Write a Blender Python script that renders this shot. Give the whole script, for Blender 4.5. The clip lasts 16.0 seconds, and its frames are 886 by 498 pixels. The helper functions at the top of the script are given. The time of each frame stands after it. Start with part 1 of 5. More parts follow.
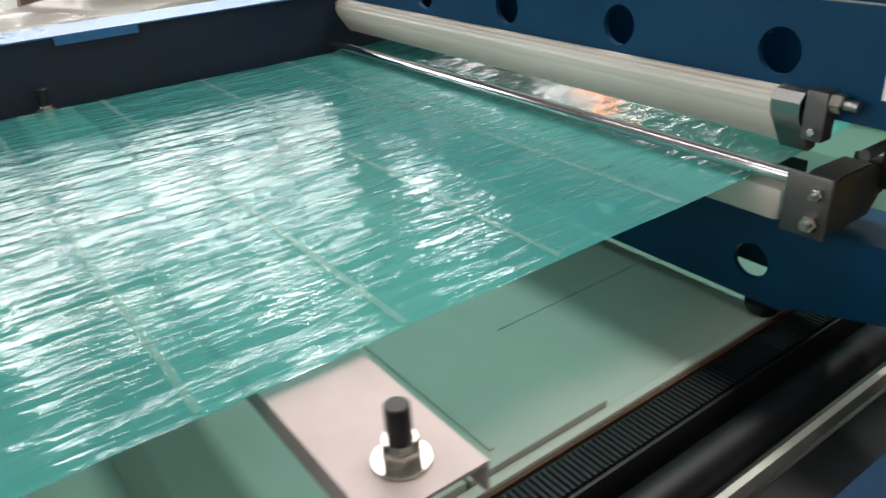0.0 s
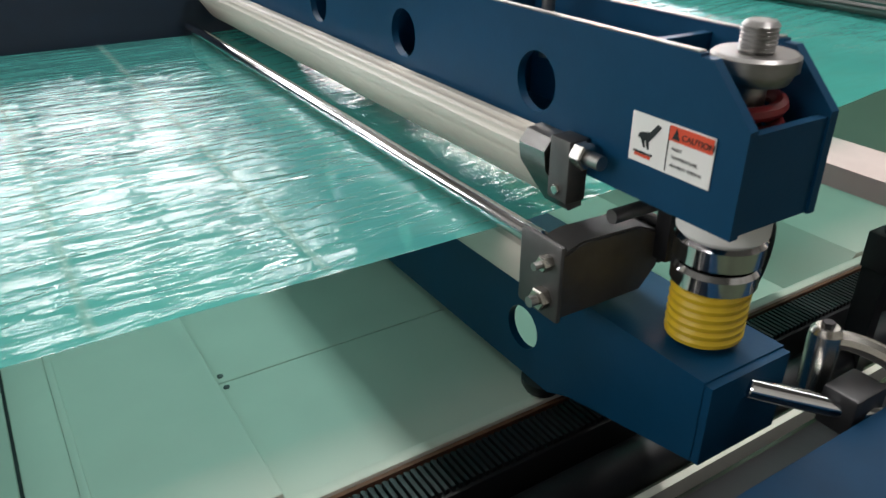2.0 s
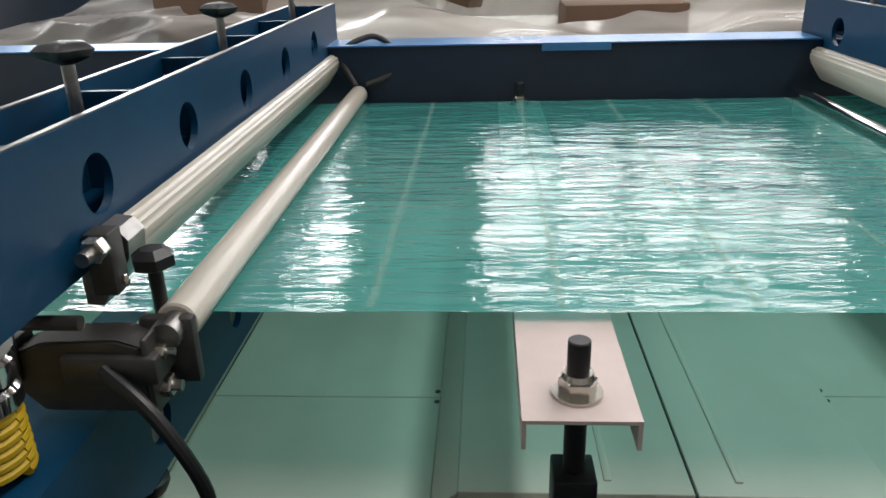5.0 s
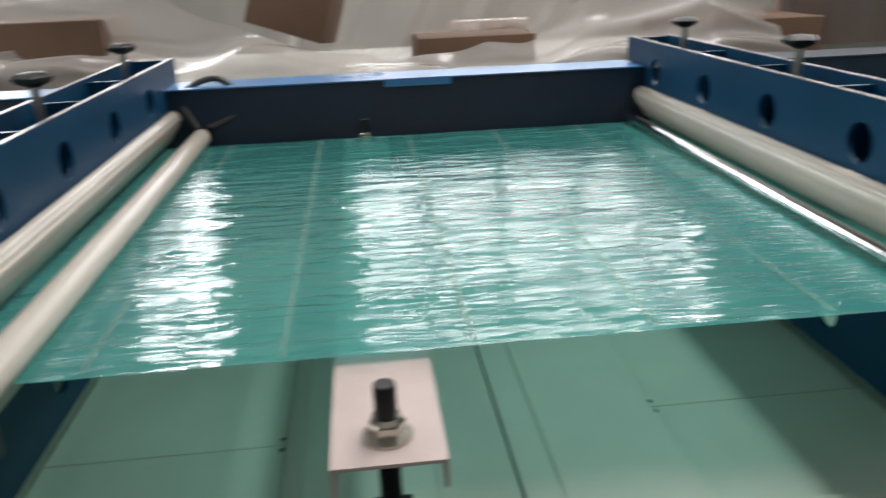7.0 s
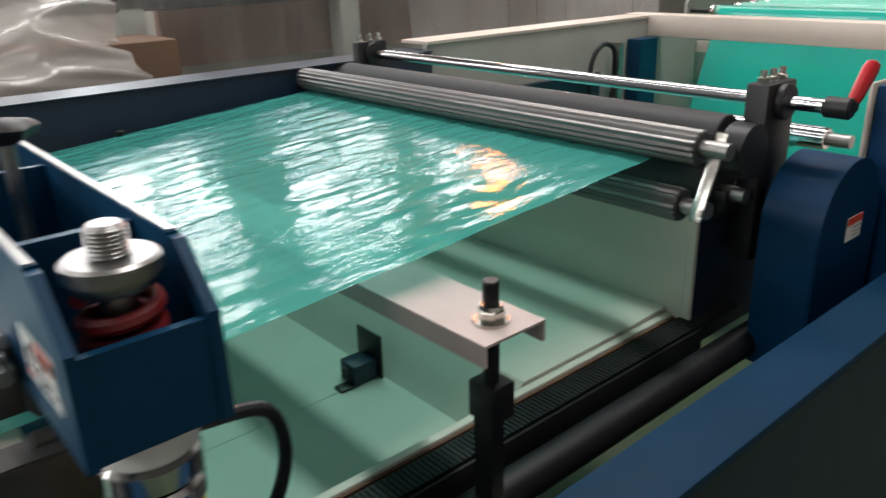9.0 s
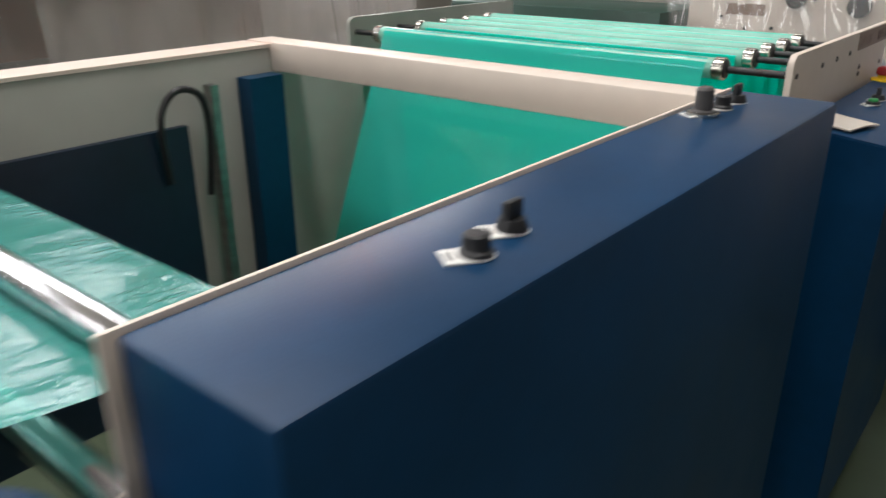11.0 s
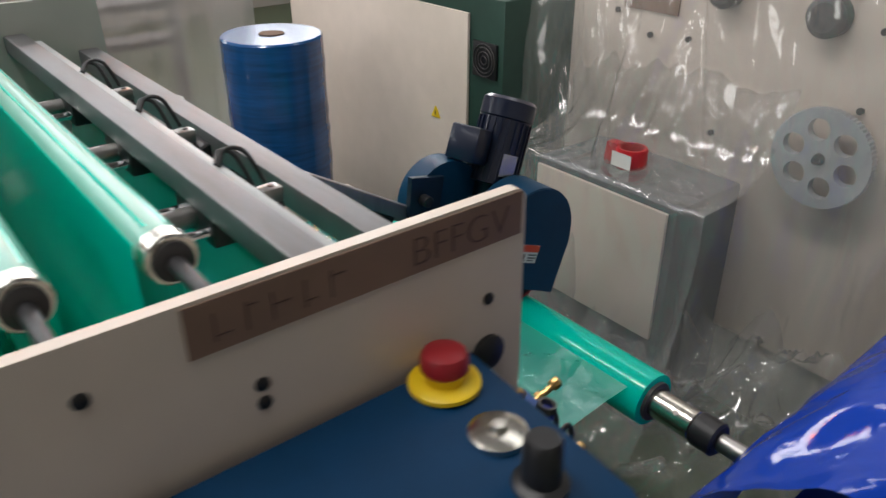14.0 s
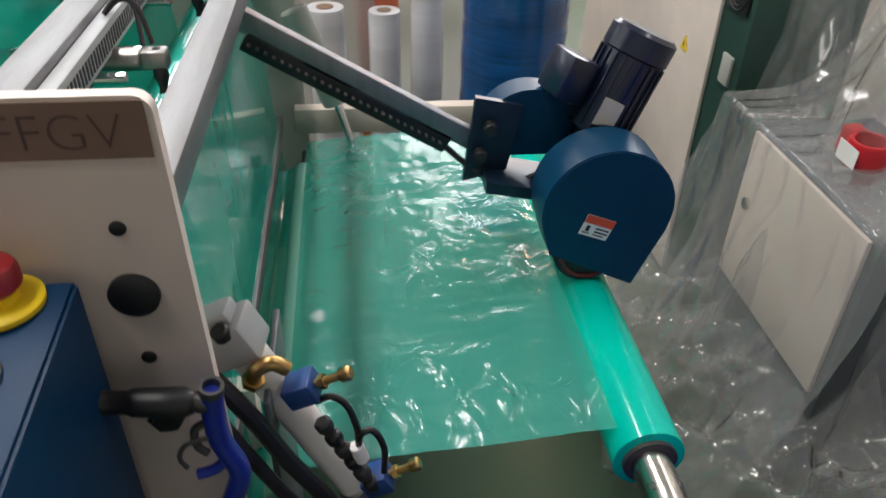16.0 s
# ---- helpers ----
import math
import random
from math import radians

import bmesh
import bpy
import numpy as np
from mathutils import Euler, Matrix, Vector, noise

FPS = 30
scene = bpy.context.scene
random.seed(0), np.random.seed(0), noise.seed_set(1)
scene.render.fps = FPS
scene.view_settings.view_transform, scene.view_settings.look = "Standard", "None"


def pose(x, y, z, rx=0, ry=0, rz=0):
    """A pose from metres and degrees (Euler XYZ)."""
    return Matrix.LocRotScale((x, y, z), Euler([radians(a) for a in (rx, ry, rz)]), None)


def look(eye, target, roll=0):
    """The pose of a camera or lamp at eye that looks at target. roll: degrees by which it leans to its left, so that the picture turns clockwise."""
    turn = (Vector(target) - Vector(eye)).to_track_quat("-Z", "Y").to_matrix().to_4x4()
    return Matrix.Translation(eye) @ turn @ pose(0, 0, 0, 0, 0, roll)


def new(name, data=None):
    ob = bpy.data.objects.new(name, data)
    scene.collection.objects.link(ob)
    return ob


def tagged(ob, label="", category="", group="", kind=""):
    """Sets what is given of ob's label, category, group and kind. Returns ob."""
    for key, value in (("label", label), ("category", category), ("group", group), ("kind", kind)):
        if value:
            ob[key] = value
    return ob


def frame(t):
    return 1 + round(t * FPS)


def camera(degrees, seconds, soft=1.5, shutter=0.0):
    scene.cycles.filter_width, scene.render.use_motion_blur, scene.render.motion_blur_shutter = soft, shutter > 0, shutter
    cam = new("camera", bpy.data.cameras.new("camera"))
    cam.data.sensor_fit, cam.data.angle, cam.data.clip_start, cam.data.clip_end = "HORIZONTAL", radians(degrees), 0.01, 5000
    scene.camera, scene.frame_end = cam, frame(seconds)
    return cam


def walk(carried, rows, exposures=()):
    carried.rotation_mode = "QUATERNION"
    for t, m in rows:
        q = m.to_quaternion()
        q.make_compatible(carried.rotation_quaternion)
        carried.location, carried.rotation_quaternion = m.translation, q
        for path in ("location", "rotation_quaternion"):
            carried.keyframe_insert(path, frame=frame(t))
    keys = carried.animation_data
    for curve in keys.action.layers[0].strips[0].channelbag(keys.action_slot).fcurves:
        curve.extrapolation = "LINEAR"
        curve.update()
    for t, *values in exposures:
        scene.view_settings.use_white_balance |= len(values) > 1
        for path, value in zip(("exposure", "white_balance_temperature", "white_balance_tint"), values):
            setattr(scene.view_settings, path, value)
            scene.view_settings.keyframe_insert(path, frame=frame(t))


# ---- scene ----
cam = camera(60.4, 16.0, 1.5, 0.4)
PATH = [
    (0, (-0.724, -0.436, 1.329), (0.295, 1.022, 0.416), -3.5),
    (0.5, (-0.583, -0.456, 1.301), (0.439, 1.004, 0.393), -2.2),
    (1, (-0.437, -0.448, 1.281), (0.546, 1.003, 0.317), -2.6),
    (1.5, (-0.368, -0.425, 1.29), (0.642, 1.013, 0.336), -1.2),
    (2, (-0.359, -0.477, 1.289), (0.591, 1.02, 0.363), 0.2),
    (2.5, (-0.341, -0.557, 1.282), (0.489, 1.057, 0.439), 0.6),
    (3, (-0.386, -0.611, 1.305), (0.24, 1.111, 0.504), 0.2),
    (3.5, (-0.502, -0.598, 1.31), (-0.173, 1.22, 0.546), 0.4),
    (4, (-0.594, -0.591, 1.304), (-0.58, 1.258, 0.542), -0.2),
    (6.5, (-0.611, -0.606, 1.313), (-0.76, 1.249, 0.583), -1.8),
    (7, (-0.541, -0.599, 1.319), (-0.361, 1.265, 0.618), -2.2),
    (7.5, (-0.463, -0.605, 1.327), (0.097, 1.193, 0.654), -2.0),
    (8, (-0.358, -0.619, 1.336), (0.504, 1.058, 0.669), -1.7),
    (8.5, (-0.186, -0.634, 1.338), (0.87, 0.921, 0.655), -1.5),
    (9, (-0.032, -0.608, 1.334), (1.177, 0.815, 0.618), -1.8),
    (9.5, (0.128, -0.55, 1.332), (1.413, 0.795, 0.598), -2.1),
    (10, (0.37, -0.579, 1.345), (1.68, 0.725, 0.58), -1.7),
    (10.2, (0.487, -0.605, 1.354), (1.824, 0.675, 0.595), -1.0),
    (12.3, (1.996, -0.568, 1.4), (3.467, 0.524, 0.599), -1.1),
    (12.5, (2.124, -0.561, 1.405), (3.56, 0.571, 0.594), -1.3),
    (13, (2.424, -0.576, 1.405), (3.73, 0.674, 0.55), -0.5),
    (13.5, (2.713, -0.581, 1.4), (3.93, 0.726, 0.499), -0.3),
    (14, (2.973, -0.607, 1.427), (4.076, 0.768, 0.483), 0.0),
    (14.5, (3.203, -0.658, 1.405), (4.087, 0.85, 0.433), -0.7),
    (15, (3.359, -0.641, 1.383), (4.031, 0.937, 0.355), -1.6),
    (15.5, (3.463, -0.621, 1.373), (3.866, 1.005, 0.28), -0.3),
    (16, (3.545, -0.648, 1.364), (3.751, 0.978, 0.219), 1.5),
]
walk(cam, [(t, look(eye, target, roll)) for t, eye, target, roll in PATH],
     [(0.0, 0.0), (1.5, 0.1), (2.5, 0.08), (3.0, 0.08), (4.0, -0.1), (6.5, -0.12), (7.5, -0.3), (8.5, -0.15), (10.0, -0.05), (12.3, -0.2), (14.0, -0.25), (15.0, 0.0), (16.0, 0.2)])


# ---- light ----
SUN_EL, SUN_ROT = 0.7, 0.3
world = bpy.data.worlds.new("daylight")
scene.world = world
world.use_nodes = True
_n = world.node_tree.nodes
_sky = _n.new("ShaderNodeTexSky")
_sky.sky_type, _sky.sun_disc, _sky.sun_elevation, _sky.sun_rotation = "NISHITA", False, SUN_EL, SUN_ROT
_n["Background"].inputs[1].default_value = 0.12
world.node_tree.links.new(_sky.outputs[0], _n["Background"].inputs[0])

HALL = (-7.0, 12.0, -6.0, 6.5, 6.0)  # x0, x1, y0, y1, height
WINDOWS_FAR = [(-4.9, -3.4), (-2.9, -2.0), (-0.7, 2.9), (3.5, 4.9), (5.4, 8.8)]
WIN_Z = (2.25, 4.3)
# Middle strip fits the table's shadow bands; the outer two are added fill.
SKYLIGHTS = [(-3.6, -3.0), (1.5, 2.1), (6.6, 7.2)]


def area_lamp(name, m, sx, sy, watts, colour):
    data = bpy.data.lights.new(name, "AREA")
    data.shape, data.size, data.size_y, data.energy, data.color = "RECTANGLE", sx, sy, watts, colour
    ob = new(name, data)
    ob.matrix_world = m
    return tagged(ob, kind="structure")


for a, b in WINDOWS_FAR:
    zc = sum(WIN_Z) / 2
    area_lamp("window_light", look(((a + b) / 2, HALL[3] + 0.05, zc), ((a + b) / 2, 0, zc)), b - a, WIN_Z[1] - WIN_Z[0],
              82 * (b - a), (0.97, 0.98, 1.0))
for a, b in SKYLIGHTS:
    area_lamp("skylight_light", look(((a + b) / 2, 1.7, HALL[4] + 0.02), ((a + b) / 2, 1.699, 0)), b - a, 7.0,
              370 if a > 0 and a < 5 else 100, (1.0, 0.97, 0.94))


# Added lamp, unseen: brightens faces towards -x and gives the sheeting glints.
area_lamp("window_light", look((HALL[0] - 0.05, 1.0, 3.3), (0, 1.0, 3.3)), 6.0, 2.0, 210, (1.0, 0.97, 0.93))


# ---- materials ----
def material(name, base, rough=0.5, metal=0.0, scale=30.0, vary=0.12, bump=0.0, stretch=(1, 1, 1), stain=0.1, coat=0.0, bump_scale=None):
    m = bpy.data.materials.new(name)
    m.use_nodes = True
    nt = m.node_tree
    nodes, link = nt.nodes, nt.links.new
    p = nodes["Principled BSDF"]
    geo = nodes.new("ShaderNodeTexCoord")
    mp = nodes.new("ShaderNodeMapping")
    mp.inputs["Scale"].default_value = stretch
    link(geo.outputs["Object"], mp.inputs[0])
    fine, broad = nodes.new("ShaderNodeTexNoise"), nodes.new("ShaderNodeTexNoise")
    fine.inputs["Scale"].default_value, broad.inputs["Scale"].default_value = scale, scale / 9
    fine.inputs["Detail"].default_value, broad.inputs["Detail"].default_value = 5, 3
    for n in (fine, broad):
        link(mp.outputs[0], n.inputs["Vector"])
    ramp = nodes.new("ShaderNodeMix")
    ramp.data_type = "RGBA"
    ramp.inputs[6].default_value = (*[c * (1 - vary) for c in base], 1)
    ramp.inputs[7].default_value = (*[min(1, c * (1 + vary)) for c in base], 1)
    link(fine.outputs["Fac"], ramp.inputs[0])
    ramp2 = nodes.new("ShaderNodeMix")
    ramp2.data_type, ramp2.blend_type = "RGBA", "MULTIPLY"
    cr = nodes.new("ShaderNodeValToRGB")
    cr.color_ramp.elements[0].position, cr.color_ramp.elements[1].position = 0.35, 0.6
    cr.color_ramp.elements[0].color = (1 - 2 * stain, 1 - 2.1 * stain, 1 - 2.2 * stain, 1)
    link(broad.outputs["Fac"], cr.inputs[0])
    ramp2.inputs[0].default_value = 1.0
    link(ramp.outputs[2], ramp2.inputs[6])
    link(cr.outputs[0], ramp2.inputs[7])
    link(ramp2.outputs[2], p.inputs["Base Color"])
    mr = nodes.new("ShaderNodeMapRange")
    mr.inputs["To Min"].default_value, mr.inputs["To Max"].default_value = max(0.02, rough * 0.8), min(1, rough * 1.2)
    link(broad.outputs["Fac"], mr.inputs[0])
    link(mr.outputs[0], p.inputs["Roughness"])
    p.inputs["Metallic"].default_value = metal
    p.inputs["Coat Weight"].default_value = coat
    if bump:
        src = fine
        if bump_scale:
            src = nodes.new("ShaderNodeTexNoise")
            src.inputs["Scale"].default_value, src.inputs["Detail"].default_value = bump_scale, 3
            link(mp.outputs[0], src.inputs["Vector"])
        bp = nodes.new("ShaderNodeBump")
        bp.inputs["Strength"].default_value, bp.inputs["Distance"].default_value = min(1.0, bump), 0.002 * max(1.0, bump)
        link(src.outputs["Fac"], bp.inputs["Height"])
        link(bp.outputs[0], p.inputs["Normal"])
    return m


def film_material(name, tint, body, clear, rough=0.1, bump=0.8, stretch=(9, 55, 9), spec=0.5, distance=0.003, cover=0.5, ior=1.5, skin=0.0, patch=None, calm=0.12):
    """Thin plastic film: part clear tint, part milky body, with a glossy skin."""
    m = bpy.data.materials.new(name)
    m.use_nodes = True
    nt = m.node_tree
    nodes, link = nt.nodes, nt.links.new
    p, out = nodes["Principled BSDF"], nodes["Material Output"]
    p.inputs["Base Color"].default_value = (*body, 1)
    p.inputs["Roughness"].default_value = rough
    p.inputs["Specular IOR Level"].default_value = spec
    p.inputs["IOR"].default_value = ior
    tex = nodes.new("ShaderNodeTexCoord")
    mp = nodes.new("ShaderNodeMapping")
    mp.inputs["Scale"].default_value = stretch
    link(tex.outputs["Object"], mp.inputs[0])
    a, b = nodes.new("ShaderNodeTexNoise"), nodes.new("ShaderNodeTexNoise")
    a.inputs["Scale"].default_value, a.inputs["Detail"].default_value = 1.0, 3
    a.inputs["Distortion"].default_value = 0.6
    b.inputs["Scale"].default_value, b.inputs["Detail"].default_value = 0.22, 2
    for n in (a, b):
        link(mp.outputs[0], n.inputs["Vector"])
    mul = nodes.new("ShaderNodeMath")
    mul.operation = "MULTIPLY"
    link(a.outputs["Fac"], mul.inputs[0])
    link(b.outputs["Fac"], mul.inputs[1])
    high = mul
    if patch:
        # calm stretches between the rippled ones
        area, lim, weigh = nodes.new("ShaderNodeTexNoise"), nodes.new("ShaderNodeMapRange"), nodes.new("ShaderNodeMath")
        area.inputs["Scale"].default_value, area.inputs["Detail"].default_value = patch, 2
        link(tex.outputs["Object"], area.inputs["Vector"])
        lim.inputs["From Min"].default_value, lim.inputs["From Max"].default_value = 0.36, 0.6
        lim.inputs["To Min"].default_value, lim.inputs["To Max"].default_value = calm, 1.0
        link(area.outputs["Fac"], lim.inputs[0])
        weigh.operation = "MULTIPLY"
        link(mul.outputs[0], weigh.inputs[0])
        link(lim.outputs[0], weigh.inputs[1])
        high = weigh
    bp = nodes.new("ShaderNodeBump")
    bp.inputs["Strength"].default_value, bp.inputs["Distance"].default_value = bump, distance
    link(high.outputs[0], bp.inputs["Height"])
    link(bp.outputs[0], p.inputs["Normal"])
    cr = nodes.new("ShaderNodeMix")
    cr.data_type = "RGBA"
    cr.inputs[6].default_value = (*[c * 0.88 for c in body], 1)
    cr.inputs[7].default_value = (*[min(1, c * 1.15) for c in body], 1)
    link(b.outputs["Fac"], cr.inputs[0])
    link(cr.outputs[2], p.inputs["Base Color"])
    tr = nodes.new("ShaderNodeBsdfTransparent")
    tr.inputs[0].default_value = (*tint, 1)
    tl = nodes.new("ShaderNodeBsdfTranslucent")
    tl.inputs[0].default_value = (*body, 1)
    m1, m2, m3 = (nodes.new("ShaderNodeMixShader") for _ in range(3))
    m1.inputs[0].default_value = clear
    link(tl.outputs[0], m1.inputs[1])
    link(tr.outputs[0], m1.inputs[2])
    m2.inputs[0].default_value = cover
    link(m1.outputs[0], m2.inputs[1])
    link(p.outputs[0], m2.inputs[2])
    # the glossy skin lies over the whole sheet
    fr, gl, gain = nodes.new("ShaderNodeLayerWeight"), nodes.new("ShaderNodeBsdfGlossy"), nodes.new("ShaderNodeMath")
    fr.inputs["Blend"].default_value = 0.5
    steep, f0 = nodes.new("ShaderNodeMath"), ((ior - 1) / (ior + 1)) ** 2
    steep.operation = "POWER"
    steep.inputs[1].default_value = 5.0
    link(fr.outputs["Facing"], steep.inputs[0])
    base = nodes.new("ShaderNodeMath")
    base.operation = "MULTIPLY_ADD"
    base.inputs[1].default_value, base.inputs[2].default_value = 1 - f0, f0
    link(steep.outputs[0], base.inputs[0])
    gl.inputs["Roughness"].default_value = rough
    gain.operation, gain.use_clamp = "MULTIPLY", True
    gain.inputs[1].default_value = skin
    link(bp.outputs[0], fr.inputs["Normal"])
    link(bp.outputs[0], gl.inputs["Normal"])
    link(base.outputs[0], gain.inputs[0])
    link(gain.outputs[0], m3.inputs[0])
    link(m2.outputs[0], m3.inputs[1])
    link(gl.outputs[0], m3.inputs[2])
    link(m3.outputs[0], out.inputs[0])
    return m


BLUE = material("blue_enamel", (0.003, 0.045, 0.105), 0.4, vary=0.12, scale=45, bump=0.05, stain=0.08, bump_scale=300)
BLUE_DESK = material("desk_blue_enamel", (0.0006, 0.035, 0.1), 0.42, vary=0.12, scale=40, bump=0.08, stain=0.1, bump_scale=260)
BLUE_TOP = material("worn_blue", (0.0006, 0.03, 0.075), 0.5, vary=0.15, scale=40)
BLUE_TAPE = material("blue_tape", (0.06, 0.22, 0.5), 0.3, vary=0.2, scale=60, bump=0.3, bump_scale=40)
for m in (BLUE, BLUE_TOP, BLUE_DESK):
    m.node_tree.nodes["Principled BSDF"].inputs["Specular IOR Level"].default_value = 0.22
NAVY = material("navy_enamel", (0.006, 0.02, 0.045), 0.4, vary=0.2, scale=35, stain=0.15)
BLACK = material("black_steel", (0.012, 0.012, 0.014), 0.45, vary=0.3, scale=80, bump=0.1)
RUBBER = material("black_rubber", (0.025, 0.025, 0.027), 0.62, vary=0.2, scale=70, bump=0.15)
GREY_RUBBER = material("grey_rubber", (0.06, 0.055, 0.055), 0.5, vary=0.15, scale=60, bump=0.1)
DARKSTEEL = material("dark_steel", (0.13, 0.127, 0.125), 0.5, 0.85, vary=0.25, scale=50, bump=0.08)
STREAKED = material("streaked_steel", (0.17, 0.165, 0.16), 0.34, 0.75, vary=0.2, scale=30, bump=0.1, stretch=(1, 0.15, 1))
STEEL = material("ground_steel", (0.36, 0.35, 0.34), 0.36, 1.0, vary=0.15, scale=60, bump=0.06, stretch=(1, 1, 6))
CHROME = material("chrome", (0.78, 0.78, 0.8), 0.1, 1.0, vary=0.05, scale=40)
ZINC = material("zinc", (0.62, 0.6, 0.55), 0.25, 1.0, vary=0.15, scale=80)
ALUMIN = material("aluminium", (0.27, 0.27, 0.28), 0.55, 1.0, vary=0.06, scale=50, stretch=(8, 1, 1))
GREEN = material("pale_green_paint", (0.72, 0.7, 0.61), 0.42, vary=0.07, scale=12, stain=0.09, bump=0.05)
CREAM = material("cream_paint", (0.73, 0.63, 0.55), 0.45, vary=0.06, scale=18, stain=0.07, bump=0.05)
GREYPAINT = material("grey_paint", (0.42, 0.43, 0.39), 0.5, vary=0.07, scale=15, stain=0.1)
TEFLON = material("teflon_wrap", (0.66, 0.615, 0.54), 0.33, vary=0.08, scale=25, stain=0.12, bump=0.1, stretch=(1, 0.3, 1))
PLATE = material("pink_primer", (0.6, 0.5, 0.47), 0.5, vary=0.06, scale=60, bump=0.08)
YELLOW = material("yellow_paint", (0.62, 0.42, 0.02), 0.35, vary=0.12, scale=70, stain=0.1)
RED = material("red_plastic", (0.55, 0.012, 0.02), 0.35, vary=0.1, scale=60)
STOP_RED = material("stop_red", (0.27, 0.008, 0.014), 0.4, vary=0.1, scale=60)
LABEL_RED = material("label_red", (0.68, 0.075, 0.03), 0.45, vary=0.05)
DARKRED = material("dark_red_paint", (0.2, 0.012, 0.014), 0.45, vary=0.2)
YELLOW_PL = material("yellow_plastic", (0.8, 0.55, 0.01), 0.4, vary=0.05)
GREEN_PL = material("green_plastic", (0.02, 0.3, 0.07), 0.35)
WHITE = material("white_label", (0.78, 0.77, 0.74), 0.5, vary=0.03, stain=0.03)
ROLLER = material("roller_sleeve", (0.2, 0.5, 0.4), 0.3, vary=0.05, scale=20)
PAPER = material("paper", (0.68, 0.62, 0.55), 0.7, vary=0.05, scale=25, stain=0.06)
RUST = material("rusty_edge", (0.16, 0.07, 0.04), 0.7, vary=0.4, scale=90, stain=0.2)
BROWN = material("brown_tape", (0.24, 0.15, 0.11), 0.45, vary=0.12, scale=40, stain=0.12)
FLOOR = material("green_floor", (0.075, 0.105, 0.06), 0.4, vary=0.15, scale=6, stain=0.2, bump=0.05)
INK = material("faded_ink", (0.1, 0.055, 0.045), 0.6, vary=0.3, scale=90)
CONCRETE = material("plaster", (0.42, 0.41, 0.38), 0.8, vary=0.1, scale=5, stain=0.15)
# Roof colour, set dark to cut the light bounced onto near surfaces.
SHED = material("dark_roof_sheet", (0.13, 0.125, 0.12), 0.8, vary=0.15, scale=4)
BRICK = material("clay_boards", (0.34, 0.2, 0.15), 0.8, vary=0.15, scale=8, stain=0.15)
DARKGREEN = material("dark_green_enamel", (0.02, 0.06, 0.045), 0.4, vary=0.15)
CARTON = material("cardboard", (0.16, 0.095, 0.06), 0.8, vary=0.1, scale=20)
PALE_ROLL = material("pale_film_roll", (0.62, 0.62, 0.64), 0.16, vary=0.06, scale=5, stretch=(1, 1, 12), stain=0.12, bump=0.12, coat=0.5)
BLUEROLL = material("blue_roll", (0.008, 0.085, 0.27), 0.22, vary=0.55, scale=7, stretch=(1, 1, 14), stain=0.1, bump=0.15, coat=0.3)
BLUE_VALVE = material("valve_blue", (0.01, 0.05, 0.2), 0.4, vary=0.1, scale=60)
GUN_BLUE = material("gun_blue", (0.012, 0.03, 0.3), 0.3, vary=0.15, scale=60, coat=0.3)
INK_GREEN = material("dark_green_ink", (0.03, 0.14, 0.11), 0.5)
MOTOR = material("motor_enamel", (0.004, 0.009, 0.03), 0.3, vary=0.15, scale=50, coat=0.2)
SLATE = material("slate_grey_enamel", (0.09, 0.105, 0.115), 0.42, vary=0.1, scale=30, stain=0.1)
PULLEY = material("cast_grey", (0.42, 0.44, 0.45), 0.4, vary=0.1, scale=40)
BRASS = material("brass", (0.55, 0.36, 0.14), 0.3, 1.0, vary=0.15, scale=80)
FILM = film_material("green_film", (0.5, 0.94, 0.9), (0.1, 0.45, 0.42), 0.72, cover=0.5, rough=0.03, bump=1.0, distance=0.0068, spec=0.2, stretch=(12, 74, 9), skin=0.9, patch=7.0, calm=0.55)
FILM_CALM = film_material("calm_green_film", (0.48, 0.95, 0.88), (0.09, 0.5, 0.44), 0.72, rough=0.04, bump=1.0, distance=0.004, spec=0.2, stretch=(34, 90, 9), skin=0.42, patch=3.2, calm=0.2)
FILM_SLACK = film_material("slack_green_film", (0.5, 0.95, 0.86), (0.08, 0.58, 0.48), 0.82, rough=0.17, bump=1.0, distance=0.022, spec=0.2, stretch=(20, 15, 9), skin=1.5, patch=3.2, cover=0.36, calm=0.1)
FILM_TAUT = film_material("taut_green_film", (0.42, 0.97, 0.89), (0.05, 0.74, 0.64), 0.55, cover=0.38, rough=0.08, bump=0.8, distance=0.006, stretch=(7, 11, 2.5), skin=1.0, spec=0.2, patch=5.0)
FILM_LAYERS = film_material("layered_film", (0.04, 0.92, 0.76), (0.0, 0.74, 0.57), 0.2, cover=0.6, rough=0.12, bump=0.15, stretch=(4, 4, 4))
CLEAR = film_material("clear_sheeting", (0.985, 0.985, 0.985), (0.8, 0.79, 0.77), 0.985, rough=0.1, bump=1.0, stretch=(9, 9, 3), distance=0.022, cover=0.12, spec=0.5, ior=1.6, skin=1.5)
BLUE_SHEET = film_material("blue_sheeting", (0.1, 0.25, 0.85), (0.008, 0.06, 0.5), 0.1, rough=0.12, bump=1.0, cover=0.7, spec=0.8, stretch=(9, 9, 5), distance=0.02)
SEAM = film_material("seal_line", (0.9, 0.97, 0.94), (0.42, 0.6, 0.55), 0.9, rough=0.3, bump=0.8, cover=0.2)


# ---- building helpers ----
def thing(name, at, label, category, group="", kind=""):
    e = new(name)
    e.empty_display_size = 0.05
    e.location = at
    return tagged(e, label, category, group, kind)


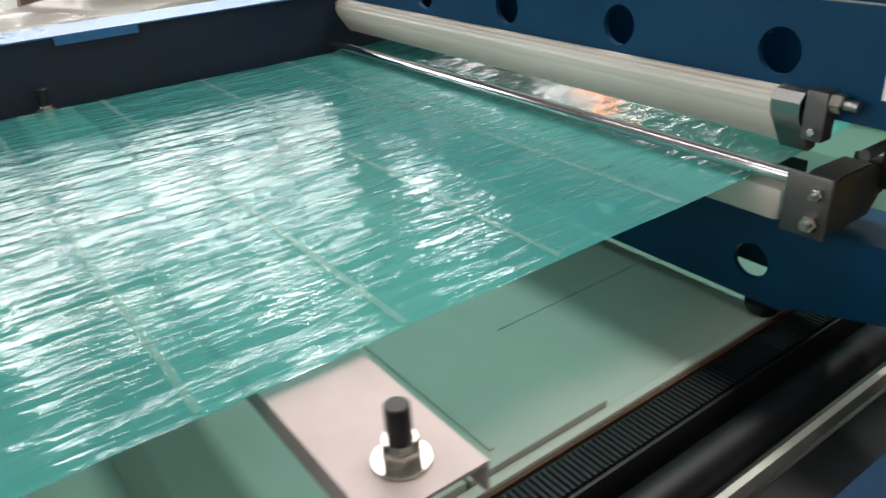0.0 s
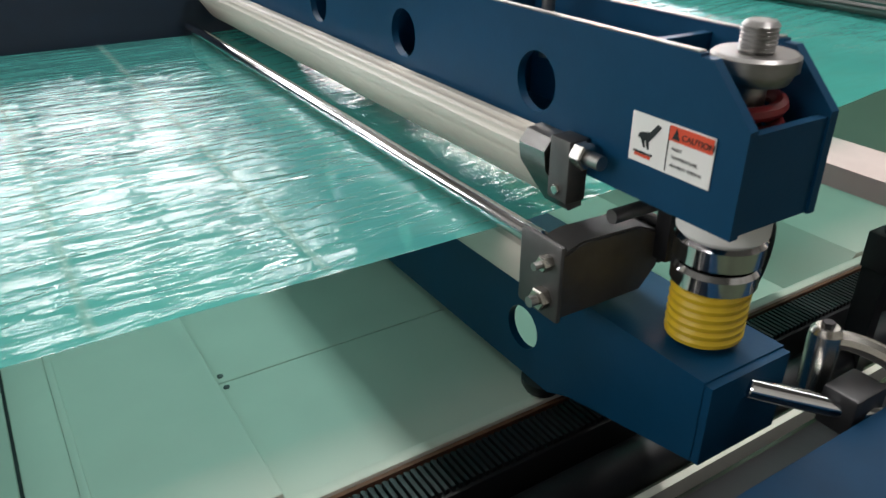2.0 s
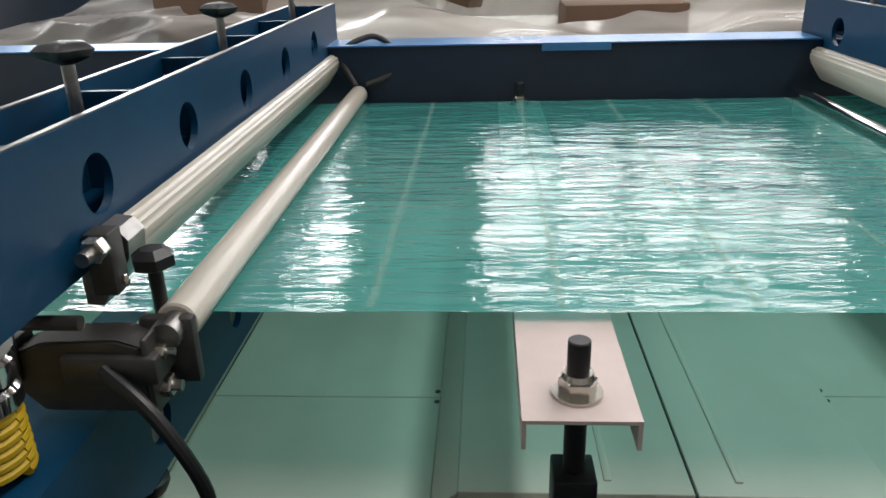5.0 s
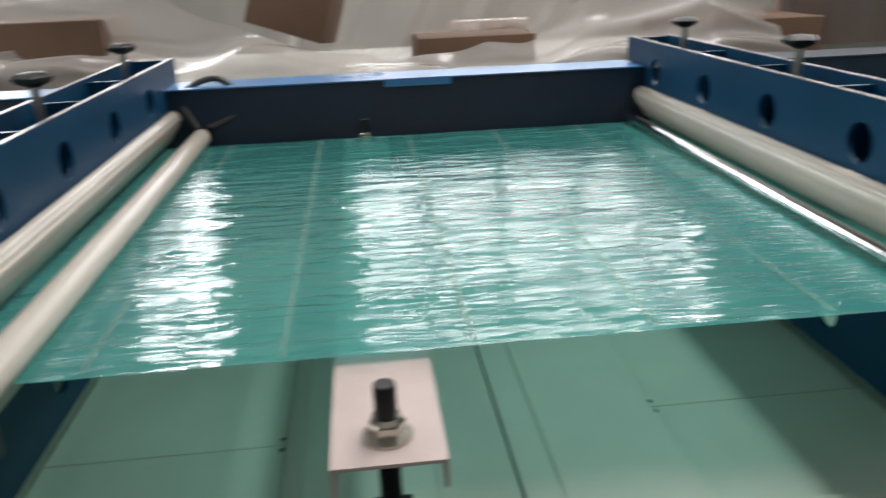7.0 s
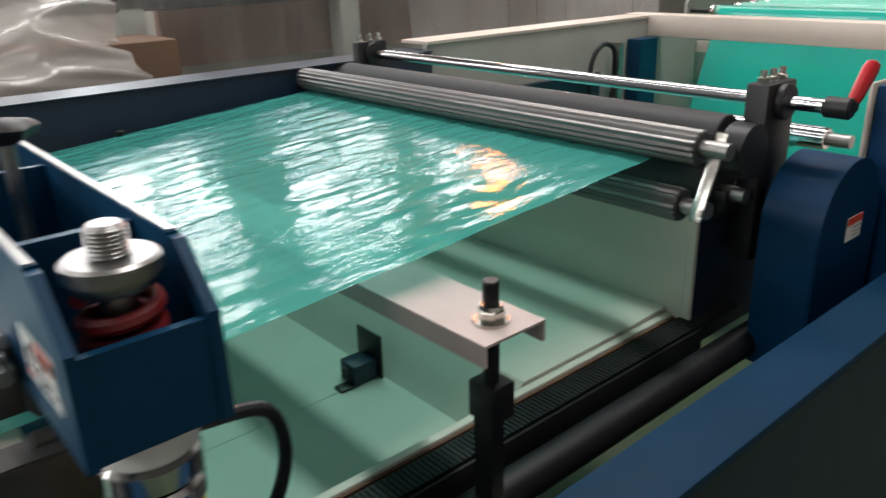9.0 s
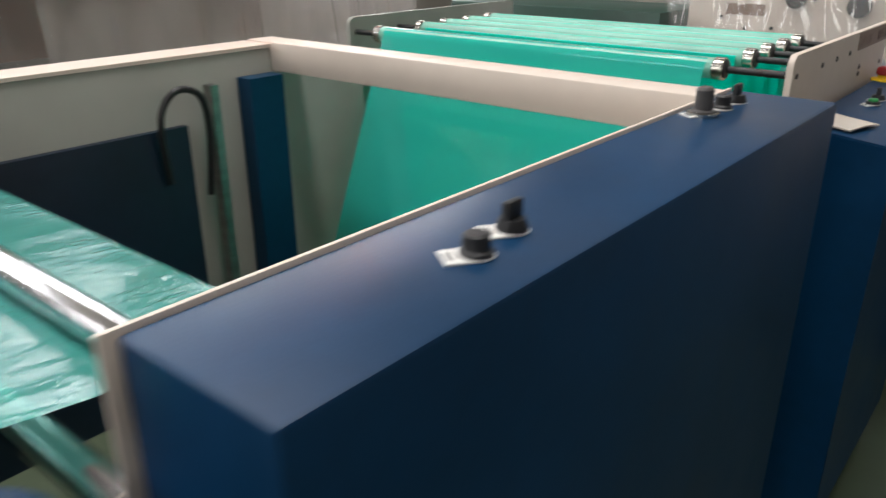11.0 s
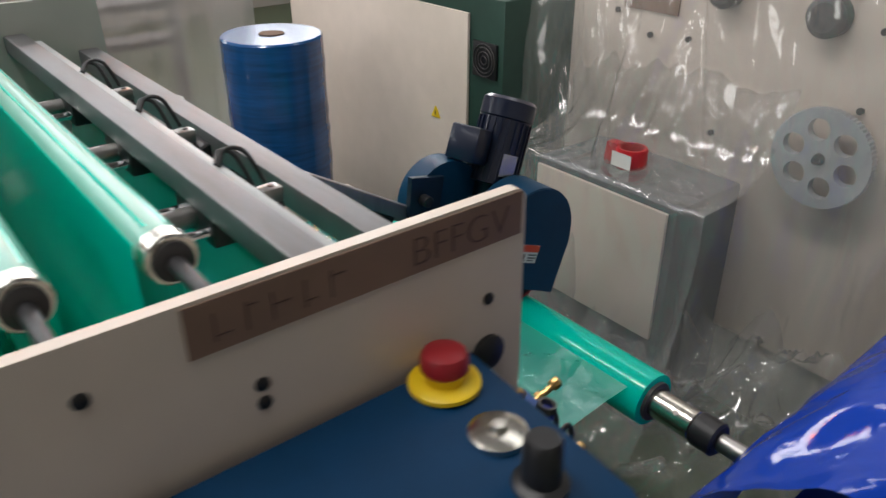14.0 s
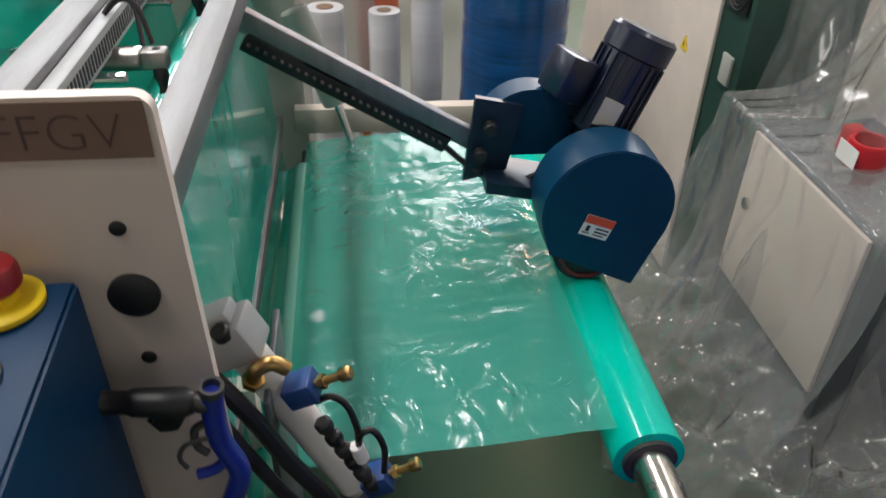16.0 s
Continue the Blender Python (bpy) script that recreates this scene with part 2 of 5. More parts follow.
def link_mesh(name, bm, mat, smooth=0.6):
    me = bpy.data.meshes.new(name)
    bm.normal_update()
    bm.to_mesh(me)
    bm.free()
    me.materials.append(mat)
    if smooth:
        me.shade_smooth()
        me.set_sharp_from_angle(angle=smooth)
    return new(name, me)


def part(name, bm, mat, parent=None, label="", smooth=0.6):
    ob = link_mesh(name, bm, mat, smooth)
    if parent is not None:
        ob.parent = parent
        at = Vector(parent.location)
        if parent.parent is not None:
            at = at + Vector(parent.parent.location) if parent.type == "EMPTY" else Vector(parent.parent.location)
            if parent.type != "EMPTY":
                at = Vector((0, 0, 0))
        elif parent.type != "EMPTY":
            at = Vector((0, 0, 0))
        ob.matrix_parent_inverse = Matrix.Translation(-at)
    if label:
        ob["label"] = label
    return ob


def solid(name, bm, mat, label, category, group="", kind="", smooth=0.6):
    return tagged(link_mesh(name, bm, mat, smooth), label, category, group, kind)


def box(x0, x1, y0, y1, z0, z1, bevel=0.0, bm=None):
    bm = bm or bmesh.new()
    b2 = bmesh.new()
    bmesh.ops.create_cube(b2, size=1)
    for v in b2.verts:
        v.co = ((x0 + x1) / 2 + v.co.x * (x1 - x0), (y0 + y1) / 2 + v.co.y * (y1 - y0), (z0 + z1) / 2 + v.co.z * (z1 - z0))
    if bevel:
        bmesh.ops.bevel(b2, geom=b2.edges[:], offset=bevel, segments=2, affect="EDGES", profile=0.5)
    return merge(bm, b2)


def merge(bm, b2, m=None):
    if m is not None:
        b2.transform(m)
    vs = [bm.verts.new(v.co) for v in b2.verts]
    b2.verts.index_update()
    for f in b2.faces:
        bm.faces.new([vs[v.index] for v in f.verts])
    b2.free()
    return bm


def along(p0, p1):
    d = Vector(p1) - Vector(p0)
    return Matrix.Translation(p0) @ d.to_track_quat("Z", "Y").to_matrix().to_4x4(), d.length


def lathe(p0, p1, profile, seg=24, bm=None, cap=True):
    """A turned form round the line p0-p1; profile: (distance along the line, radius)."""
    bm = bm or bmesh.new()
    m, _ = along(p0, p1)
    rings = []
    for h, r in profile:
        rings.append([bm.verts.new(m @ Vector((r * math.cos(2 * math.pi * k / seg), r * math.sin(2 * math.pi * k / seg), h))) for k in range(seg)])
    for a, b in zip(rings, rings[1:]):
        for k in range(seg):
            bm.faces.new((a[k], a[(k + 1) % seg], b[(k + 1) % seg], b[k]))
    if cap:
        bm.faces.new(rings[0][::-1])
        bm.faces.new(rings[-1])
    return bm


def rod(p0, p1, r, seg=24, bevel=0.0, bm=None):
    n = (Vector(p1) - Vector(p0)).length
    b = bevel
    prof = [(0, r), (n, r)] if not b else [(0, r - b), (b, r), (n - b, r), (n, r - b)]
    return lathe(p0, p1, prof, seg, bm)


def tube(points, r, seg=10, bm=None):
    """A bent round bar or hose through the points."""
    bm = bm or bmesh.new()
    pts = [Vector(p) for p in points]
    fine = []
    for i in range(len(pts) - 1):
        a, b, c, d = pts[max(i - 1, 0)], pts[i], pts[i + 1], pts[min(i + 2, len(pts) - 1)]
        for k in range(6):
            t = k / 6
            fine.append(0.5 * (2 * b + (c - a) * t + (2 * a - 5 * b + 4 * c - d) * t * t + (3 * b - a - 3 * c + d) * t ** 3))
    fine.append(pts[-1])
    rings, side = [], None
    for i, p in enumerate(fine):
        d = (fine[min(i + 1, len(fine) - 1)] - fine[max(i - 1, 0)]).normalized()
        if side is None:
            side = d.orthogonal().normalized()
        side = (side - d * side.dot(d)).normalized()
        up = d.cross(side)
        rings.append([bm.verts.new(p + r * (math.cos(2 * math.pi * k / seg) * side + math.sin(2 * math.pi * k / seg) * up)) for k in range(seg)])
    for a, b in zip(rings, rings[1:]):
        for k in range(seg):
            bm.faces.new((a[k], a[(k + 1) % seg], b[(k + 1) % seg], b[k]))
    bm.faces.new(rings[0][::-1])
    bm.faces.new(rings[-1])
    return bm


def prism(outline, m, depth, bm=None):
    """An outline in the xy plane of m, made depth thick along its z."""
    bm = bm or bmesh.new()
    lo = [bm.verts.new(m @ Vector((x, y, 0))) for x, y in outline]
    hi = [bm.verts.new(m @ Vector((x, y, depth))) for x, y in outline]
    n = len(lo)
    bm.faces.new(lo[::-1])
    bm.faces.new(hi)
    for k in range(n):
        bm.faces.new((lo[k], lo[(k + 1) % n], hi[(k + 1) % n], hi[k]))
    return bm


YZ = Matrix(((0, 0, 1, 0), (1, 0, 0, 0), (0, 1, 0, 0), (0, 0, 0, 1)))  # outline (y, z), thickness along x
XZ = Matrix(((1, 0, 0, 0), (0, 0, 1, 0), (0, 1, 0, 0), (0, 0, 0, 1)))  # outline (x, z), thickness along y


def plate_with_holes(u0, u1, v0, v1, holes, depth, m, seg=24):
    """A flat plate u0..u1 by v0..v1 with round holes (u, v, r), depth thick along z of m."""
    bm = bmesh.new()
    holes = sorted(holes)
    cells = []
    u = u0
    for hu, hv, r in holes:
        s = r * 1.25
        cells.append((u, hu - s, v0, v1))
        cells.append((hu - s, hu + s, v0, hv - s))
        cells.append((hu - s, hu + s, hv + s, v1))
        u = hu + s
    cells.append((u, u1, v0, v1))
    for a, b, c, d in cells:
        prism([(a, c), (b, c), (b, d), (a, d)], m, depth, bm)
    for hu, hv, r in holes:
        s = r * 1.25
        for z in (0, depth):
            inner, outer = [], []
            for k in range(seg):
                t = 2 * math.pi * k / seg
                c, q = math.cos(t), math.sin(t)
                e = s / max(abs(c), abs(q))
                inner.append(bm.verts.new(m @ Vector((hu + r * c, hv + r * q, z))))
                outer.append(bm.verts.new(m @ Vector((hu + e * c, hv + e * q, z))))
            for k in range(seg):
                j = (k + 1) % seg
                bm.faces.new((inner[k], inner[j], outer[j], outer[k]))
            if z == 0:
                first = inner
        for k in range(seg):
            j = (k + 1) % seg
            bm.faces.new((first[k], first[j], inner[j], inner[k]))
    return bm


def sheet(f, nu, nv, bm=None):
    """A sheet from f(u, v), u and v from 0 to 1."""
    bm = bm or bmesh.new()
    g = [[bm.verts.new(f(i / nu, j / nv)) for j in range(nv + 1)] for i in range(nu + 1)]
    for i in range(nu):
        for j in range(nv):
            bm.faces.new((g[i][j], g[i + 1][j], g[i + 1][j + 1], g[i][j + 1]))
    return bm


def nut(at, axis, af, h, parent, name="nut", mat=None):
    a = Vector(at)
    d = Vector(axis).normalized()
    return part(name, lathe(a, a + d * h, [(0, af * 0.56), (h * 0.85, af * 0.577), (h, af * 0.5)], 6), mat or ZINC, parent, smooth=0.2)


def bars(rows, m, mat, parent, name="print"):
    """Flat printed bars (x0, x1, y0, y1) in the plane of m."""
    bm = bmesh.new()
    for x0, x1, y0, y1 in rows:
        prism([(x0, y0), (x1, y0), (x1, y1), (x0, y1)], m, 0.0006, bm)
    return part(name, bm, mat, parent)


def words(text, size, m, mat, parent, name="lettering", thin=0.0):
    cu = bpy.data.curves.new(name, "FONT")
    cu.body, cu.size, cu.extrude, cu.offset = text, size, 0.0003, -thin
    tmp = new(name, cu)
    me = bpy.data.meshes.new_from_object(tmp.evaluated_get(bpy.context.evaluated_depsgraph_get()))
    bpy.data.objects.remove(tmp)
    me.transform(m)
    me.materials.clear()
    me.materials.append(mat)
    ob = new(name, me)
    ob.parent = parent
    ob.matrix_parent_inverse = Matrix.Translation(-Vector(parent.location)) if parent.type == "EMPTY" else Matrix()
    return ob


# ---- the hall ----
def build_hall():
    x0, x1, y0, y1, h = HALL
    solid("floor", box(x0, x1, y0, y1, -0.2, 0), FLOOR, "worn green painted factory floor", "floor", kind="structure")
    z0, z1 = WIN_Z
    bm = bmesh.new()
    box(x0, x1, y1, y1 + 0.25, 0, z0, bm=bm)
    box(x0, x1, y1, y1 + 0.25, z1, h, bm=bm)
    edge = x0
    for a, b in WINDOWS_FAR:
        box(edge, a, y1, y1 + 0.25, z0, z1, bm=bm)
        edge = b
    box(edge, x1, y1, y1 + 0.25, z0, z1, bm=bm)
    solid("wall_north", bm, CONCRETE, "grey plaster hall wall with a row of windows", "wall", kind="structure")
    for k, (a, b) in enumerate(WINDOWS_FAR):
        w = tagged(new("window_%d" % (k + 1)), "tall daylight window with slim grey bars", "window", "hall windows", "structure")
        w.location = (a, y1, z0)
        n = max(2, round((b - a) / 0.75))
        for i in range(n + 1):
            x = a + (b - a) * i / n
            part("mullion", box(x - 0.04, x + 0.04, y1 - 0.02, y1 + 0.03, z0, z1), GREYPAINT, w)
        for z in (z0 + 0.05, (z0 + z1) / 2 + 0.2, z1 - 0.05):
            part("window_bar", box(a, b, y1 - 0.03, y1 + 0.02, z - 0.03, z + 0.03), GREYPAINT, w)
    # Unseen south wall, kept pale to bounce light onto the near faces.
    solid("wall_south", box(x0, x1, y0 - 0.25, y0, 0, h), CONCRETE, "plain grey plaster hall wall out of view", "wall", kind="structure")
    # Unseen wall; its opening is made up to let the added lamp in.
    bm = box(x0 - 0.25, x0, y0, y1, 0, 2.3)
    box(x0 - 0.25, x0, y0, y1, 4.3, h, bm=bm)
    box(x0 - 0.25, x0, y0, -2.0, 2.3, 4.3, bm=bm)
    box(x0 - 0.25, x0, 4.0, y1, 2.3, 4.3, bm=bm)
    solid("wall_west", bm, CONCRETE, "unseen grey hall wall with an opening added for light", "wall", kind="structure")
    solid("wall_east", box(x1, x1 + 0.25, y0, y1, 0, h), CONCRETE, "plain grey plaster hall wall out of view", "wall", kind="structure")
    # The roof is out of view and only shapes the light.
    bm = bmesh.new()
    edge = x0
    for a, b in SKYLIGHTS:
        box(edge, a, y0, y1, h, h + 0.1, bm=bm)
        box(a, b, y0, -1.8, h, h + 0.1, bm=bm)
        box(a, b, 5.2, y1, h, h + 0.1, bm=bm)
        edge = b
    box(edge, x1, y0, y1, h, h + 0.1, bm=bm)
    solid("ceiling", bm, SHED, "unseen dark hall roof with skylight strips", "ceiling", kind="structure")


build_hall()

# ---- film ----
FILM_Z, FILM_W = 1.0, 0.915


def ripple(x, y, amp):
    p = Vector((x * 9.0, y * 36.0, 0.3))
    return amp * (noise.noise(p) + 0.6 * noise.noise(Vector((x * 30, y * 80, 3.1))))


def film_sheet(name, pts, y0, y1, mat, label, amp=0.0009, nu=90, nv=150, droop=0.0):
    """A sheet of film along the line pts (x, z), from y0 to y1."""
    lens = [0]
    for a, b in zip(pts, pts[1:]):
        lens.append(lens[-1] + math.dist(a, b))

    def at(u, v):
        s = u * lens[-1]
        k = max(i for i in range(len(pts) - 1) if lens[i] <= s + 1e-9)
        q = (s - lens[k]) / (lens[k + 1] - lens[k])
        x = pts[k][0] + (pts[k + 1][0] - pts[k][0]) * q
        z = pts[k][1] + (pts[k + 1][1] - pts[k][1]) * q
        y = y0 + (y1 - y0) * v
        fade = min(1, 8 * u, 8 * (1 - u)) ** 0.5
        d = ripple(x, y, amp) * fade - droop * 4 * u * (1 - u)
        return Vector((x, y + 0.0012 * math.sin(x * 31) * (v - 0.5), z + d))

    return solid(name, sheet(at, nu, nv), mat, label, "plastic film")


film_sheet("plastic_film", [(-0.93, FILM_Z), (0.02, FILM_Z)], 0, FILM_W, FILM, "stretched green translucent film with fine ripples over the table", nu=110, nv=220)
film_sheet("plastic_film", [(0.021, FILM_Z - 0.001), (0.13, 1.004), (0.885, 1.0595), (1.0, 1.034), (1.04, 1.0335)], 0, FILM_W, FILM_CALM, "green translucent film running up to the nip rollers", amp=0.0013)
film_sheet("plastic_film", [(-2.9, FILM_Z), (-0.931, FILM_Z)], 0, FILM_W, FILM, "green translucent film beyond the sealing beam", nu=110, nv=100)


# ---- sealing beams ----
SY = -0.157  # line of the end screws and springs
HOLES_Y = (0.015, 0.24, 0.46, 0.675, 0.9)
HOLES_B = (-0.014, 0.193, 0.405, 0.621, 0.84)


def upper_beam(s, x_face, name_label):
    """The pressing beam. s: +1 when the film between the beams lies at its lower x."""
    T = thing("sealing_beam", (x_face, 0.44, 1.0), name_label, "sealing beam", "upper sealing beams")
    w = 0.092

    def X(d):
        return x_face + s * d

    zb, zt = 1.066, 1.182
    for d in (0.0, w - 0.008):
        m = Matrix.Translation((min(X(d), X(d + 0.008)), 0, 0)) @ YZ
        holes = [(y, 1.126, 0.0255) for y in (HOLES_Y if s > 0 else HOLES_B)] if d == 0.0 else []
        bm = plate_with_holes(-0.15, 1.07, zb, zt, holes, 0.008, m)
        prism([(-0.197, zb), (-0.15, zb), (-0.15, zt - 0.002), (-0.16, zt - 0.002), (-0.197, 1.142)], m, 0.008, bm)
        part("side_plate", bm, BLUE, T)
    part("bottom_plate", box(*sorted((X(0.008), X(w - 0.008))), -0.187, 1.06, zb + 0.002, zb + 0.012), BLUE, T)
    part("end_plate", box(*sorted((X(0.008), X(w - 0.008))), -0.195, -0.188, zb + 0.001, 1.138), BLUE, T)
    part("end_plate", box(*sorted((X(0.008), X(w - 0.008))), 1.06, 1.068, zb, zt - 0.003), BLUE, T)
    for y in (-0.085, 0.13, 0.35, 0.57, 0.785):
        part("rib", box(*sorted((X(0.008), X(w - 0.008))), y - 0.004, y + 0.004, zb + 0.012, zt - 0.006), BLUE, T)
    for d in (0.002, w - 0.006):
        part("bare_edge", box(*sorted((X(d - 0.001), X(d + 0.005))), -0.148, 1.07, zt + 0.0003, zt + 0.0012), STEEL, T, "bright worn edge")
    # clamping screws with star knobs
    for y in (0.06, 0.47, 0.88):
        k = thing("knob", (X(w / 2), y, zt), "", "")
        k.parent, k.location = T, Vector((X(w / 2), y, zt)) - Vector(T.location)
        zk = zt + 0.03
        c = Vector((X(w / 2), y, 0))
        bm = lathe((c.x, c.y, zk), (c.x, c.y, zk + 0.02), [(0, 0.008), (0.006, 0.02), (0.013, 0.024), (0.018, 0.018), (0.02, 0.006)], 20)
        for v in bm.verts:
            r = Vector((v.co.x - c.x, v.co.y - c.y, 0))
            if r.length > 0.01:
                a = math.atan2(r.y, r.x)
                r *= 1 + 0.14 * math.cos(5 * a)
                v.co.x, v.co.y = c.x + r.x, c.y + r.y
        ob = link_mesh("grip", bm, BLACK)
        ob.parent, ob.matrix_parent_inverse = k, Matrix.Translation((-c.x, -c.y, -zt))
        ob = link_mesh("screw", rod((c.x, c.y, zt - 0.05), (c.x, c.y, zk + 0.002), 0.006, 12), STEEL)
        ob.parent, ob.matrix_parent_inverse = k, Matrix.Translation((-c.x, -c.y, -zt))
    # the screw, washer and spring in the open end
    c = X(w / 2)
    part("tie_screw", rod((c, SY, 1.0), (c, SY, 1.2), 0.0115, 18, 0.002), STEEL, T)
    bm = bmesh.new()
    for i in range(9):
        z = 1.174 + i * 0.0027
        lathe((c, SY, z), (c, SY, z + 0.0024), [(0, 0.0112), (0.0012, 0.0126), (0.0024, 0.0112)], 18, bm)
    part("thread", bm, STEEL, T)
    part("washer", lathe((c, SY, 1.160), (c, SY, 1.180), [(0, 0.024), (0.004, 0.026), (0.008, 0.026), (0.0085, 0.0295), (0.0175, 0.0295), (0.0195, 0.027)], 32), STEEL, T, "turned steel washer")
    coil = [(c + 0.022 * math.cos(a * 0.7), SY + 0.022 * math.sin(a * 0.7), 1.09 + a * 0.0016) for a in range(41)]
    part("upper_spring", tube(coil, 0.0055, 8), DARKRED, T, "red coil spring")
    # spacer below the beam
    part("spacer", rod((c, SY, 1.046), (c, SY, zb), 0.034, 28, 0.003), WHITE, T, "white plastic spacer")
    part("collar", lathe((c, SY, 1.024), (c, SY, 1.0455), [(0, 0.03), (0.003, 0.034), (0.018, 0.034), (0.0215, 0.031)], 28), CHROME, T)
    part("spring_cap", lathe((c, SY, 1.006), (c, SY, 1.022), [(0, 0.033), (0.012, 0.033), (0.016, 0.03)], 28), CHROME, T)
    # wrapped sealing bar below the inner edge
    out = [(0.0, 1.093), (-0.014, 1.091), (-0.021, 1.082), (-0.019, 1.066), (0.004, 1.032), (0.012, 1.025), (0.03, 1.025), (0.03, 1.064), (-0.001, 1.064)]
    m = Matrix.Translation((X(-0.0015), 0.004, 0)) @ Matrix(((s, 0, 0, 0), (0, 0, 1, 0), (0, 1, 0, 0), (0, 0, 0, 1)))
    bm = prism(out, m, 0.985)
    bmesh.ops.bevel(bm, geom=[e for e in bm.edges if abs((e.verts[0].co - e.verts[1].co).y) > 0.5], offset=0.004, segments=3, affect="EDGES")
    part("sealing_bar", bm, TEFLON, T, "sealing bar wrapped in cream heat-proof cloth")
    m2 = Matrix.Translation((X(-0.028), -0.03, 0)) @ Matrix(((s, 0, 0, 0), (0, 0, 1, 0), (0, 1, 0, 0), (0, 0, 0, 1)))
    part("bar_end", prism([(0.004, 1.082), (0.012, 1.092), (0.027, 1.094), (0.027, 1.066), (0.05, 1.066), (0.05, 1.024), (0.036, 1.022), (0.006, 1.066)], m2, 0.033), STEEL, T)
    part("bar_bracket", box(*sorted((X(-0.022), X(-0.001))), -0.058, -0.034, 1.045, 1.098, 0.002), DARKSTEEL, T)
    nut((X(-0.014), -0.06, 1.088), (0, -1, 0), 0.019, 0.012, T)
    part("bolt", rod((X(-0.014), -0.086, 1.088), (X(-0.014), -0.05, 1.088), 0.006, 12), STEEL, T)
    nut((X(-0.022), -0.046, 1.055), (-s, 0, 0), 0.008, 0.003, T)
    return T, X


def warning_label(T, X, s):
    """White hot-surface label on the face of the beam."""
    y0, y1, z0, z1 = -0.174, -0.099, 1.095, 1.1315
    m = Matrix.Translation((X(-0.0006), 0, 0)) @ YZ if s > 0 else Matrix.Translation((X(0.0), 0, 0)) @ YZ
    lab = part("warning_label", box(X(-0.0010), X(-0.0002), y0, y1, z0, z1), WHITE, T, "white hot-surface warning label with a red heading")
    # reading direction runs towards lower y
    R = Matrix(((0, 0, -1, X(-0.0010)), (-1, 0, 0, y1), (0, 1, 0, z0), (0, 0, 0, 1)))
    L, H = y1 - y0, z1 - z0
    bars([(L * 0.48, L * 0.985, H * 0.68, H * 0.97)], R, LABEL_RED, lab, "red_heading")
    blk = BLACK
    bars([(L * 0.473, L * 0.479, 0.002, H - 0.002)], R, blk, lab, "rule")
    words("CAUTION", H * 0.17, R @ Matrix.Translation((L * 0.63, H * 0.75, 0.0007)), blk, lab)
    for i, t in enumerate(("HIGH", "TEMPERATURE.", "DO NOT TOUCH")):
        words(t, H * 0.098, R @ Matrix.Translation((L * 0.53, H * (0.5 - 0.165 * i), 0.0005)), blk, lab, thin=0.00012)
    bm = bmesh.new()
    prism([(L * 0.52, H * 0.72), (L * 0.61, H * 0.72), (L * 0.565, H * 0.93)], R @ Matrix.Translation((0, 0, 0.0004)), 0.0006, bm)
    part("warning_triangle", bm, blk, lab)
    bm = bmesh.new()
    prism([(L * 0.06, H * 0.2), (L * 0.30, H * 0.2), (L * 0.30, H * 0.24), (L * 0.06, H * 0.24)], R, 0.0006, bm)
    prism([(L * 0.10, H * 0.52), (L * 0.24, H * 0.47), (L * 0.38, H * 0.84), (L * 0.33, H * 0.88), (L * 0.25, H * 0.68), (L * 0.12, H * 0.62)], R, 0.0006, bm)
    prism([(L * 0.14, H * 0.5), (L * 0.18, H * 0.34), (L * 0.20, H * 0.34), (L * 0.18, H * 0.5)], R, 0.0006, bm)
    prism([(L * 0.20, H * 0.49), (L * 0.235, H * 0.32), (L * 0.255, H * 0.33), (L * 0.235, H * 0.5)], R, 0.0006, bm)
    part("pictogram", bm, blk, lab)
    bars([(L * 0.08, L * 0.28, H * 0.13, H * 0.19)], R, LABEL_RED, lab, "hot_plate_mark")


coils = []


